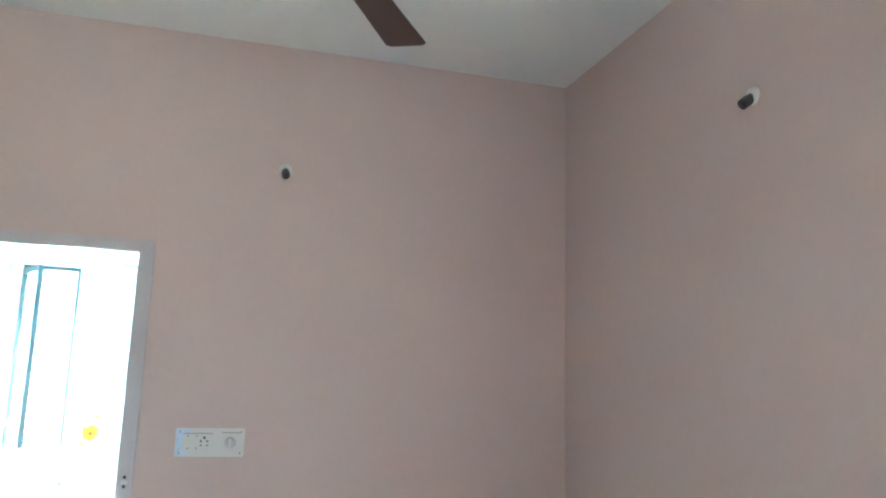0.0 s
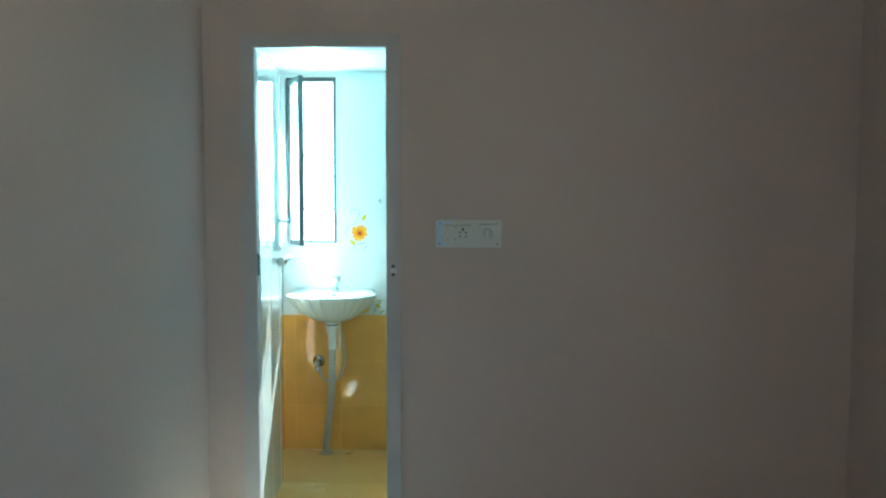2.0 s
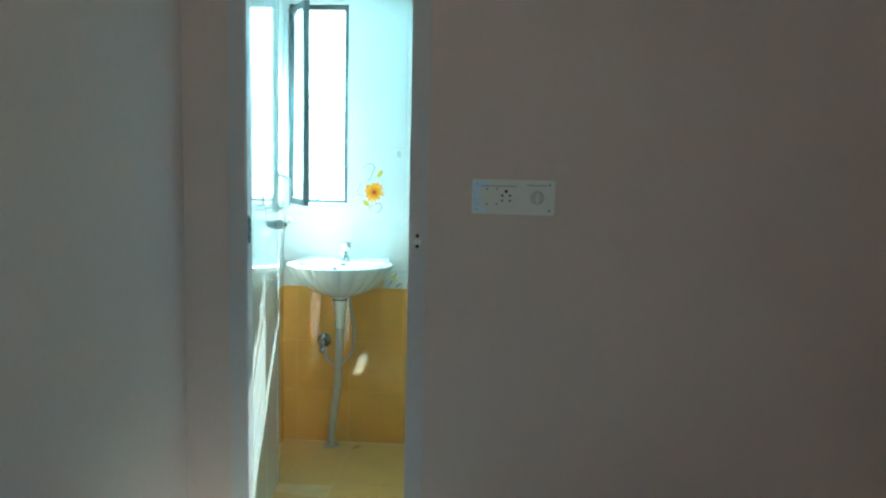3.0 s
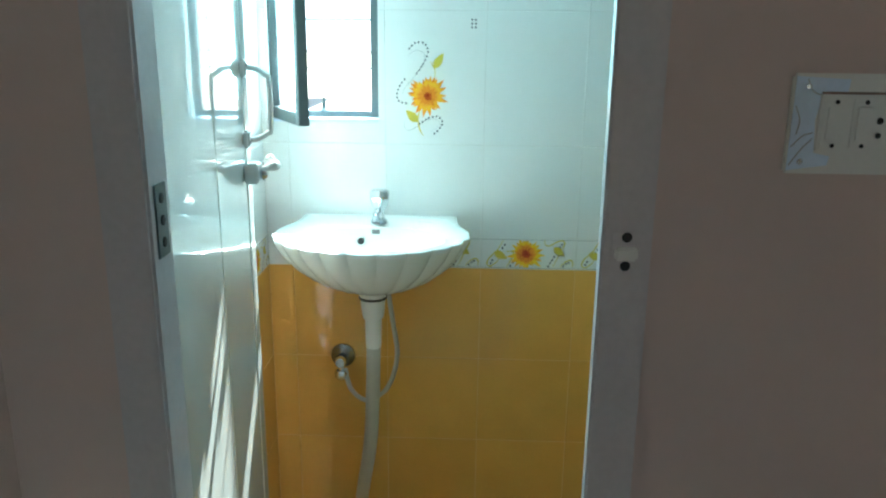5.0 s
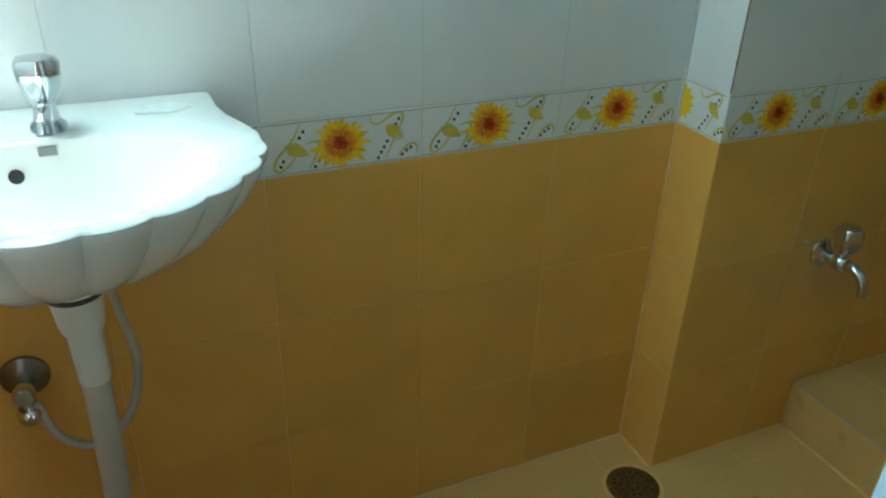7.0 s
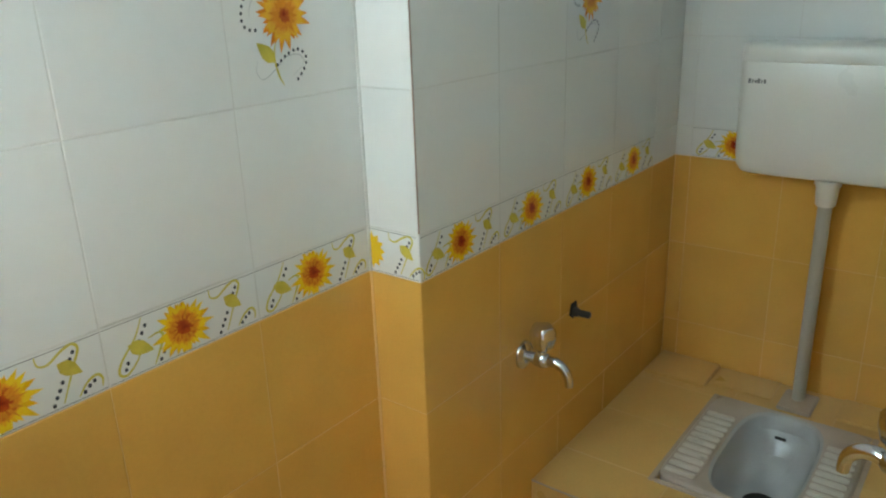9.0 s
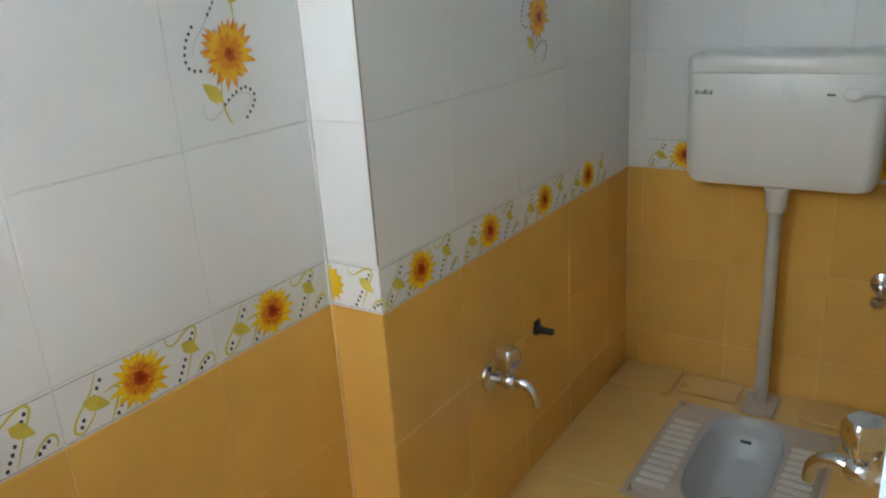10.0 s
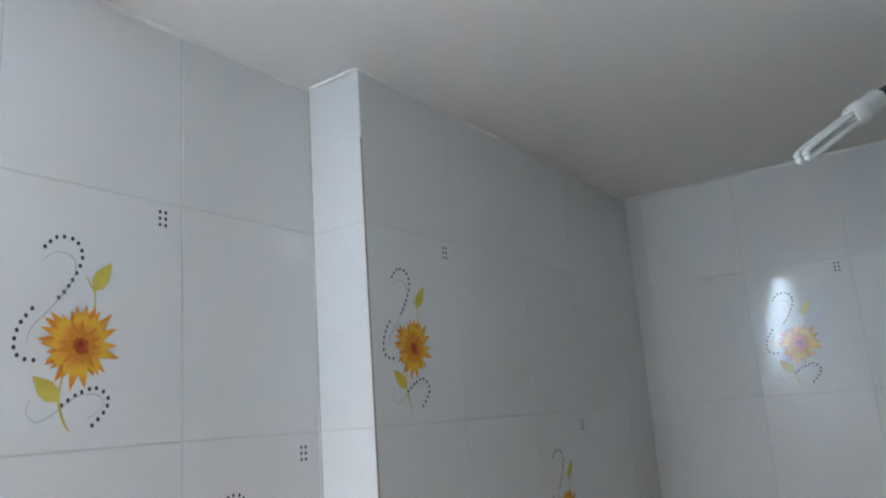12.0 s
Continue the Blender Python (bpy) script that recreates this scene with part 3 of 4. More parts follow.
def basin_shell():
    """Scalloped bowl with a flat back ledge, turned about its drain."""
    bm = bmesh.new()
    seg = 176
    cy = 0.885
    yb_ = YB - 0.001

    back = [(0.231, 0.0), (0.232, 0.025), (0.222, 0.06), (0.207, 0.10), (0.201, 0.14), (0.2, yb_ - cy), (0.1, yb_ - cy), (0.0, yb_ - cy)]

    def rim(a):
        """Scalloped front, concave shoulders running back to a straight edge at the wall."""
        a %= 2 * math.pi
        if a >= math.pi:
            sc = 1 + 0.034 * (abs(math.sin((a - math.pi) * 11)) ** 0.7 - 0.6)
            return Vector((0.231 * math.cos(a) * sc, 0.188 * math.sin(a) * sc))
        h = a if a <= math.pi / 2 else math.pi - a
        q = h / (math.pi / 2) * (len(back) - 1)
        i = min(int(q), len(back) - 2)
        u = q - i
        x = back[i][0] * (1 - u) + back[i + 1][0] * u
        y = back[i][1] * (1 - u) + back[i + 1][1] * u
        return Vector((x if a <= math.pi / 2 else -x, y))
    rings = []

    def ring(fn):
        rings.append([bm.verts.new(fn(2 * math.pi * i / seg)) for i in range(seg)])
    by = cy + 0.015

    def outer(k, z, fade):
        def f(a):
            r = rim(a)
            y = r.y * k if r.y < 0 else r.y * max(k, 0.55 + 0.45 * k)
            flute = 1 + fade * 0.012 * (abs(math.sin((a - math.pi) * 11)) - 0.6)
            return Vector((BX + r.x * k * flute, cy + y * (flute if r.y < 0 else 1) + 0.06 * (1 - k) * 0.5, z))
        return f
    for k, z, fd in ((0.16, BZ - 0.150, 0), (0.24, BZ - 0.147, 0.1), (0.42, BZ - 0.132, 0.6), (0.62, BZ - 0.108, 1), (0.8, BZ - 0.074, 1), (0.92, BZ - 0.04, 0.8), (0.985, BZ - 0.014, 0.3), (1.0, BZ - 0.006, 0), (0.996, BZ, 0), (0.98, BZ + 0.002, 0)):
        ring(outer(k, z, fd))

    def inner(k, z):
        def f(a):
            c, s = math.cos(a), math.sin(a)
            return Vector((BX + 0.178 * k * c, cy - 0.028 + (0.128 if s < 0 else 0.112) * k * s, z))
        return f
    for k, z in ((1.03, BZ - 0.002), (1.0, BZ - 0.004), (0.985, BZ - 0.013), (0.92, BZ - 0.045), (0.75, BZ - 0.075), (0.5, BZ - 0.1), (0.2, BZ - 0.112), (0.12, BZ - 0.114)):
        ring(inner(k, z))
    for a, b in zip(rings, rings[1:]):
        for i in range(seg):
            bm.faces.new((a[i], a[(i + 1) % seg], b[(i + 1) % seg], b[i]))
    bm.faces.new(rings[0][::-1])
    bm.faces.new(rings[-1])
    return bm


basin = thing("wash_basin", "white scalloped porcelain wash basin on the tiled wall", "wash basin", (BX, YB, BZ))
basin.matrix_world = pose(0, 0, 0)
part("bowl", basin_shell(), M_CHINA, basin, smooth=True)
part("drain", lathe([(0.021, 0), (0.021, 0.002), (0.016, 0.0025)], 20, m=pose(BX, 0.857, BZ - 0.1135)), M_CHROME, basin, "chrome drain ring")
part("overflow", lathe([(0.0085, 0), (0.0085, 0.002), (0.005, 0.002)], 18, m=pose(BX - 0.036, 0.952, BZ - 0.036, 66, 0, 0)), M_DARK, basin, "dark overflow hole")
part("maker_mark", box(BX - 0.010, 0.9635, BZ - 0.020, BX + 0.010, 0.9665, BZ - 0.009, 0.0005), M_LINEP, basin, "small blue-grey printed mark")

stain = lathe([(0.032, -0.004), (0.031, 0.0012), (0.024, 0.0016)], 22, m=pose(BX + 0.135, 1.032, BZ + 0.0005) @ Matrix.Diagonal((1.15, 0.62, 1, 1)), flute=5, depth=0.08)
part("soap_stain", stain, M_STAIN, basin, "dull grey dried soap stain")

tap = thing("pillar_tap", "chrome pillar tap with a fluted knob on the basin", "tap")
tx, ty = BX + 0.005, 0.998
part("tap_body", lathe([(0.021, 0), (0.02, 0.006), (0.014, 0.012), (0.0125, 0.03), (0.015, 0.036)], 24, m=pose(tx, ty, BZ + 0.001)), M_CHROME, tap, smooth=True)
part("tap_knob", lathe([(0.014, 0.034), (0.019, 0.042), (0.023, 0.062), (0.024, 0.078), (0.02, 0.084), (0.008, 0.086)], 40, m=pose(tx, ty, BZ + 0.001), flute=5, depth=0.07), M_CHROME, tap, smooth=True)
part("tap_spout", tube([(tx, ty - 0.008, BZ + 0.026), (tx, ty - 0.035, BZ + 0.032), (tx, ty - 0.06, BZ + 0.028), (tx, ty - 0.068, BZ + 0.016)], 0.0095, 14), M_CHROME, tap, smooth=True)

waste = thing("waste_pipe", "white plastic basin waste with a grey hose to the floor", "waste pipe")
part("waste_nut", lathe([(0.024, -0.212), (0.027, -0.2), (0.031, -0.158), (0.033, -0.154), (0.033, -0.146)], 26, m=pose(BX, 0.89, BZ)), M_PLAST, waste, smooth=True)
part("rubber_ring", lathe([(0.0335, -0.162), (0.0345, -0.159), (0.0335, -0.156)], 26, m=pose(BX, 0.89, BZ)), M_BLACK, waste, "dark rubber washer ring")
part("waste_tail", lathe([(0.017, -0.29), (0.019, -0.286), (0.0205, -0.212)], 22, m=pose(BX, 0.89, BZ)), M_PLAST, waste, smooth=True)
part("hose", tube([(BX, 0.89, BZ - 0.28), (BX - 0.003, 0.893, 0.5), (BX - 0.015, 0.925, 0.33), (BX - 0.045, 0.99, 0.15), (BX - 0.06, 1.03, 0.05), (BX - 0.062, 1.035, 0.0)], 0.0175, 16), M_PIPE, waste, "grey-white corrugated hose", smooth=True)
part("floor_collar", lathe([(0.04, 0), (0.035, 0.006), (0.02, 0.01)], 22, m=pose(BX - 0.062, 1.035, 0)), M_CEMENT, waste, "rough cement collar")

# angle valve with its braided supply hose
valve = thing("angle_valve", "chrome angle valve on the amber wall under the basin", "valve")
vx, vz = -0.372, 0.50
part("flange", lathe([(0.034, 0), (0.033, 0.006), (0.02, 0.014), (0.012, 0.016)], 26, m=pose(vx, YB, vz, 90, 0, 0)), M_STEEL, valve, smooth=True)
part("valve_body", lathe([(0.011, 0.01), (0.0125, 0.03), (0.015, 0.034), (0.015, 0.056), (0.012, 0.06)], 20, m=pose(vx, YB, vz, 90, 0, 0)), M_CHROME, valve, smooth=True)
part("valve_knob", lathe([(0.011, 0), (0.017, 0.006), (0.018, 0.02), (0.014, 0.026)], 30, m=pose(vx + 0.002, YB - 0.047, vz - 0.05, 0, 0, 0), flute=6, depth=0.06), M_CHROME, valve, smooth=True)
part("valve_neck", lathe([(0.008, 0), (0.008, 0.034)], 16, m=pose(vx + 0.002, YB - 0.047, vz - 0.034)), M_CHROME, valve, smooth=True)
part("supply_hose", tube([(vx + 0.012, YB - 0.047, vz - 0.02), (vx + 0.03, YB - 0.06, vz - 0.075), (vx + 0.075, YB - 0.07, vz - 0.1), (vx + 0.13, YB - 0.07, vz - 0.06), (vx + 0.155, YB - 0.07, vz + 0.03), (vx + 0.145, YB - 0.08, vz + 0.13), (vx + 0.125, YB - 0.086, BZ - 0.12)], 0.0062, 10), M_PIPE, valve, "pale grey flexible supply hose", smooth=True)

# ---- floor drain ----
fd = thing("floor_drain", "round perforated steel floor drain grating", "floor drain", (0.69, 0.955, 0))
DX, DY = 0.688, 0.938
part("cement_ring", lathe([(0.066, -0.001), (0.064, 0.0015), (0.055, 0.002)], 30, m=pose(DX, DY, 0)), M_GROUTW, fd)
part("grating", lathe([(0.056, 0), (0.056, 0.003), (0.05, 0.0045), (0.01, 0.005)], 30, m=pose(DX, DY, 0)), M_STEEL, fd, smooth=True)
for rr, n in ((0.012, 6), (0.026, 12), (0.039, 17)):
    for k in range(n):
        a = 2 * math.pi * k / n
        part("drain_hole", lathe([(0.0036, 0.0038), (0.0036, 0.0056)], 8, m=pose(DX + rr * math.cos(a), DY + rr * math.sin(a), 0)), M_DARK, fd)
for o in list(fd.children):
    o.matrix_parent_inverse = fd.matrix_world.inverted()

# ---- raised squatting platform ----
PX, PZ = 1.135, 0.13
QX0, QX1, QY0, QY1 = 1.30, 1.745, 0.352, 0.738
plat_bm = box(PX + T, YN, -T, QX0, YC + T, PZ - T)
box(QX1, YN, -T, BXR + T, YC + T, PZ - T, 0, plat_bm)
box(QX0, YN, -T, QX1, QY0, PZ - T, 0, plat_bm)
box(QX0, QY1, -T, QX1, YC + T, PZ - T, 0, plat_bm)
plat = structure("platform", plat_bm, M_GROUTY, "raised amber tiled toilet platform", "platform")

# pan: a body with foot treads and a deep oval bowl
pan = thing("squat_toilet", "grey-white porcelain squat toilet with ribbed foot rests", "toilet")


def pan_body():
    bm = bmesh.new()
    seg = 64
    cx, cy = (QX0 + QX1) / 2, (QY0 + QY1) / 2

    def sq(a, rx, ry, e):
        c, s = math.cos(a), math.sin(a)
        return rx * math.copysign(abs(c) ** e, c), ry * math.copysign(abs(s) ** e, s)
    spec = [((QX1 - QX0) / 2, (QY1 - QY0) / 2, 0.18, PZ - 0.03, 0), ((QX1 - QX0) / 2, (QY1 - QY0) / 2, 0.18, PZ + 0.008, 0), ((QX1 - QX0) / 2 - 0.006, (QY1 - QY0) / 2 - 0.006, 0.18, PZ + 0.013, 0),
            (0.207, 0.104, 0.6, PZ + 0.012, 0), (0.2, 0.097, 0.6, PZ + 0.006, 0), (0.194, 0.093, 0.62, PZ - 0.03, 0), (0.182, 0.086, 0.65, PZ - 0.04, 0), (0.165, 0.078, 0.7, PZ - 0.085, -0.005), (0.11, 0.062, 0.8, PZ - 0.11, -0.01), (0.055, 0.045, 1, PZ - 0.118, -0.015)]
    rings = []
    for rx, ry, e, z, dx in spec:
        rings.append([bm.verts.new((cx + dx + sq(2 * math.pi * i / seg, rx, ry, e)[0], cy + sq(2 * math.pi * i / seg, rx, ry, e)[1], z)) for i in range(seg)])
    for a, b in zip(rings, rings[1:]):
        for i in range(seg):
            bm.faces.new((a[i], a[(i + 1) % seg], b[(i + 1) % seg], b[i]))
    bm.faces.new(rings[-1])
    bm.faces.ensure_lookup_table()
    for f in bm.faces[:3 * seg]:
        f.material_index = 1
    return bm


part("pan", pan_body(), [M_PAN, M_RIM], pan, smooth=True)
part("trap_hole", lathe([(0.042, 0), (0.04, 0.0015)], 26, m=pose((QX0 + QX1) / 2 - 0.015, (QY0 + QY1) / 2, PZ - 0.1178)), M_DARK, pan, "dark water outlet")
part("maker_mark", box(1.662, 0.535, PZ - 0.024, 1.666, 0.562, PZ - 0.016, 0.0008), M_BLACK, pan, "small dark printed mark")
for y0, y1 in ((QY0 + 0.010, QY0 + 0.086), (QY1 - 0.086, QY1 - 0.010)):
    ft = part("foot_rest", box(QX0 + 0.02, y0, PZ + 0.0125, QX1 - 0.1, y1, PZ + 0.0155, 0.001), M_RIM, pan)
    for k in range(11):
        x = QX0 + 0.024 + k * 0.029
        part("tread_rib", box(x, y0 + 0.003, PZ + 0.0145, x + 0.017, y1 - 0.003, PZ + 0.0235, 0.003), M_TREAD, ft)
part("cement_patch", box(1.768, 0.505, PZ, 1.885, 0.592, PZ + 0.010, 0.004), M_CEMENT, pan, "rough cement joint around the flush pipe")
for b in ((QX0 - 0.012, QY0 - 0.012, QX1 + 0.012, QY0 + 0.002), (QX0 - 0.012, QY1 - 0.002, QX1 + 0.012, QY1 + 0.012), (QX0 - 0.012, QY0 + 0.003, QX0 + 0.002, QY1 - 0.003), (QX1 - 0.002, QY0 + 0.003, QX1 + 0.012, QY1 - 0.003)):
    part("cement_edge", box(b[0], b[1], PZ - 0.004, b[2], b[3], PZ + 0.004, 0.002), M_CEMENT, pan)
# loose raised tile pieces along the back of the platform
for x0, y0, x1, y1, h in ((1.768, 0.785, 1.915, 0.962, 0.013), (1.80, 0.61, 1.915, 0.775, 0.006), (1.795, 0.215, 1.915, 0.45, 0.008)):
    structure("platform_upstand", box(x0, y0, PZ + 0.0005, x1, y1, PZ + h, 0.003), M_FLOOR, "amber tile piece bedded at the back of the platform", "tile")

# ---- cistern ----
cis = thing("cistern", "white plastic flushing cistern on the tiled end wall", "cistern")
CX0, CY0, CY1, CZ0, CZ1 = 1.80, 0.328, 0.783, 0.772, 1.078


def cistern_loft(prof):
    """Tapered tank with rounded corners and a belly that dips at the bottom."""
    bm = bmesh.new()
    rings = []
    cy, hw = (CY0 + CY1) / 2, (CY1 - CY0) / 2
    for kw, kd, z in prof:
        pts = []
        d = (BXR - CX0) * kd
        w = hw * kw
        r = min(0.03, d * 0.4)
        for (sx, a0) in ((1, 0), (-1, 90)):
            for j in range(7):
                a = radians(a0 + 90 * j / 6)
                pts.append((BXR - d + r - r * math.sin(a) if a0 == 0 else BXR - d + r - r * math.sin(a), cy + (w - r) * sx + r * math.cos(a)))
        pts.append((BXR, cy - w))
        pts.append((BXR, cy + w))
        rings.append([bm.verts.new((x, y, z - (0.012 * (1 - ((y - cy) / hw) ** 2) if z < 0.8 else 0))) for x, y in pts])
    n = len(rings[0])
    for a, b in zip(rings, rings[1:]):
        for i in range(n):
            bm.faces.new((a[i], b[i], b[(i + 1) % n], a[(i + 1) % n]))
    bm.faces.new(rings[0])
    bm.faces.new(rings[-1][::-1])
    bmesh.ops.recalc_face_normals(bm, faces=bm.faces)
    return bm


part("tank", cistern_loft([(0.80, 0.55, CZ0 - 0.022), (0.93, 0.9, CZ0 - 0.012), (0.965, 0.97, CZ0 + 0.004), (0.975, 1, CZ0 + 0.03), (0.988, 1, 0.95), (0.994, 1, 1.030), (0.985, 0.985, 1.034)]), M_PLAST, cis, smooth=True)
lid = cistern_loft([(0.985, 0.985, 1.033), (0.998, 1.005, 1.0355), (1.0, 1.01, 1.05), (0.995, 1.005, 1.064), (0.98, 0.98, 1.073), (0.95, 0.93, 1.077), (0.6, 0.6, CZ1)])
part("lid", lid, M_PLAST, cis, "white plastic lid with rounded edge", smooth=True)
for k, (w, h) in enumerate(((0.008, 0.011), (0.004, 0.009), (0.006, 0.008), (0.008, 0.012), (0.004, 0.009), (0.007, 0.010))):
    y = 0.752 - k * 0.0072
    part("badge_bar", box(CX0 - 0.001, y - w * 0.4, 0.982, CX0 + 0.003, y + w * 0.4, 0.982 + h, 0.0003), M_LINEP, cis, "dark blue-grey badge stroke")
part("arrow_mark", box(CX0 - 0.001, 0.437, 0.984, CX0 + 0.003, 0.455, 0.988, 0.0004), M_DOTP, cis, "small dark arrow mark")
lev_bm = tube([(CX0 - 0.012, 0.385, 0.990), (CX0 - 0.012, 0.36, 0.991), (CX0 - 0.010, 0.335, 0.990), (CX0 - 0.002, 0.320, 0.990), (CX0 + 0.03, 0.318, 0.990)], 0.0055, 10)
lathe([(0.012, 0), (0.017, 0.002), (0.018, 0.005), (0.015, 0.008), (0.008, 0.009)], 24, lev_bm, pose(CX0 - 0.006, 0.398, 0.989, 0, -90, 0) @ Matrix.Diagonal((0.85, 1.25, 1, 1)))
lev = part("flush_lever", lev_bm, M_PLAST, cis, "white plastic flush lever with a rounded paddle", smooth=True)
part("inlet_tail", lathe([(0.008, 0), (0.008, 0.018), (0.011, 0.02), (0.010, 0.05), (0.006, 0.055)], 16, m=pose(CX0 + 0.05, CY0 - 0.004, 0.992, 90, 0, 0)), M_STEEL, cis, "dark grey inlet connector")
part("lever_nut", lathe([(0.012, 0), (0.012, 0.01)], 14, m=pose(CX0 + 0.04, CY0 - 0.012, 0.992, -90, 0, 0)), M_BLACK, cis, "black side nut")
flush = thing("flush_pipe", "white plastic flush pipe from cistern to toilet", "pipe")
FPX, FPY = 1.842, 0.552
part("pipe", lathe([(0.0165, PZ + 0.004), (0.0165, 0.70)], 22, m=pose(FPX, FPY, 0)), M_PIPE, flush, smooth=True)
part("coupling", lathe([(0.02, 0.685), (0.024, 0.69), (0.027, 0.735), (0.031, 0.74), (0.031, 0.752)], 24, m=pose(FPX, FPY, 0)), M_PLAST, flush, smooth=True)

# cistern's supply valve on the end wall
sv = thing("supply_valve", "chrome angle valve with grey hose beside the cistern", "valve")
part("flange", lathe([(0.03, 0), (0.028, 0.006), (0.012, 0.014)], 22, m=pose(BXR, 0.300, 0.50, 0, -90, 0)), M_CHROME, sv, smooth=True)
part("valve_body", lathe([(0.011, 0.01), (0.014, 0.03), (0.014, 0.055), (0.01, 0.058)], 18, m=pose(BXR, 0.300, 0.50, 0, -90, 0)), M_CHROME, sv, smooth=True)
part("valve_knob", lathe([(0.012, 0), (0.017, 0.006), (0.017, 0.02), (0.012, 0.024)], 24, m=pose(BXR - 0.045, 0.305, 0.452, 0, 0, 0), flute=6, depth=0.06), M_CHROME, sv, smooth=True)
part("supply_hose", tube([(BXR - 0.045, 0.295, 0.5), (BXR - 0.045, 0.280, 0.56), (BXR - 0.05, 0.262, 0.65), (BXR - 0.055, 0.265, 0.75), (BXR - 0.05, 0.30, 0.86), (BXR - 0.05, 0.325, 0.9)], 0.006, 10), M_PIPE, sv, smooth=True)


def bib_tap(label, m, size=1.0, crystal=True):
    """A wall bib tap: flange, body with a down-turned spout, and a knob on top. Local -y points out of the wall."""
    t = thing("bib_tap", label, "tap", group="bib taps")
    part("flange", lathe([(0.032, 0), (0.031, 0.005), (0.02, 0.012), (0.013, 0.014)], 24, m=pose(0, 0, 0, 90, 0, 0)), M_CHROME, t, smooth=True)
    part("tap_body", lathe([(0.011, 0.01), (0.011, 0.024), (0.016, 0.03), (0.018, 0.045), (0.015, 0.058), (0.011, 0.062)], 20, m=pose(0, 0, 0, 90, 0, 0)), M_CHROME, t, smooth=True)
    part("spout", tube([(0, -0.055, 0.0), (0, -0.075, 0.002), (0, -0.094, -0.006), (0, -0.106, -0.022), (0, -0.109, -0.044)], 0.0105, 14, taper=lambda k: 1.15 - 0.35 * k), M_CHROME, t, smooth=True)
    part("neck", lathe([(0.009, 0.012), (0.0085, 0.03)], 16, m=pose(0, -0.045, 0)), M_CHROME, t, smooth=True)
    part("tap_knob", lathe([(0.012, 0.022), (0.022, 0.031), (0.027, 0.05), (0.0265, 0.068), (0.021, 0.077), (0.007, 0.079)], 40, m=pose(0, -0.045, 0), flute=5, depth=0.07), M_CHROME, t, smooth=True)
    t.matrix_world = m
    return t


bib_tap("chrome bib tap on the amber projecting wall", pose(1.095, YC, 0.476) @ Matrix.Scale(1.02, 4))
bib_tap("chrome bib tap on the wall beside the doorway", pose(0.90, YN, 0.585, 0, 0, 163) @ Matrix.Scale(1.1, 4))

# capped pipe stub in a broken hole
stub = thing("pipe_stub", "black pipe stub in a rough hole in the tile", "pipe stub")
part("hole", lathe([(0.024, 0), (0.021, 0.0012)], 5, m=pose(1.322, YC, 0.497, 90, 20, 0)), M_DARK, stub)
part("stub", lathe([(0.011, 0), (0.011, 0.012), (0.0085, 0.015), (0.0085, 0.042), (0.006, 0.044)], 16, m=pose(1.322, YC, 0.492, 90, 0, 0)), M_BLACK, stub, smooth=True)

# ---- bathroom lamp ----
cfl = thing("compact_fluorescent_lamp", "white unlit compact fluorescent bulb in a holder", "lamp")
CF = look((1.10, 0.268, 1.83), (0.916, 0.37, 1.708))
part("holder", lathe([(0.015, 0), (0.015, 0.035), (0.012, 0.04)], 20, m=CF @ pose(0, 0, 0.0, 180, 0, 0)), M_PLAST, cfl, "white bayonet holder", smooth=True)
part("ballast", lathe([(0.014, 0.04), (0.0175, 0.048), (0.0175, 0.07), (0.013, 0.08)], 22, m=CF @ pose(0, 0, 0, 180, 0, 0)), M_PLAST, cfl, smooth=True)
for sx in (-0.0065, 0.0065):
    part("tube", tube([CF @ Vector((sx, -0.006, -0.08)), CF @ Vector((sx, -0.006, -0.2)), CF @ Vector((sx, 0.0, -0.212)), CF @ Vector((sx, 0.006, -0.2)), CF @ Vector((sx, 0.006, -0.08))], 0.0045, 10), M_CHINA, cfl, smooth=True)
part("wall_arm", tube([CF @ Vector((0, 0, 0.0)), CF @ Vector((0.0, 0.0, 0.04)), (1.13, YN, 1.855)], 0.008, 10), M_BLACK, cfl)

# ---- bedroom fittings ----
sw = thing("switch_board", "white switch board with switches, socket and fan regulator", "switch")
SX0, SX1, SZ0, SZ1 = 0.310, 0.572, 1.198, 1.308
part("plate", box(SX0, -0.016, SZ0, SX1, 0, SZ1, 0.003), M_PLAST, sw)
part("dust_line", box(SX0 + 0.002, -0.008, SZ1, SX1 - 0.002, -0.001, SZ1 + 0.004), M_BROWNPL, sw)
gp = part("grid_plate", box(SX0 + 0.03, -0.019, SZ0 + 0.026, SX0 + 0.142, -0.0155, SZ1 - 0.022, 0.001), M_PLAST, sw)
for k in range(2):
    x = SX0 + 0.033 + k * 0.032
    part("module", box(x, -0.0205, SZ0 + 0.029, x + 0.028, -0.0185, SZ1 - 0.026, 0.0008), M_PLAST, gp)
    part("rocker", box(x + 0.003, -0.0235, SZ0 + 0.037, x + 0.025, -0.0195, SZ1 - 0.034, 0.002), M_PLAST, gp)
    for z in (0.0325, SZ1 - SZ0 - 0.030):
        part("screw", lathe([(0.0024, 0), (0.0024, 0.0012)], 10, m=pose(x + 0.014, -0.0203, SZ0 + z, 90, 0, 0)), M_DARK, gp)
part("dust_line", box(SX0 + 0.031, -0.0195, SZ1 - 0.0218, SX0 + 0.141, -0.0165, SZ1 - 0.0195), M_BROWNPL, sw)
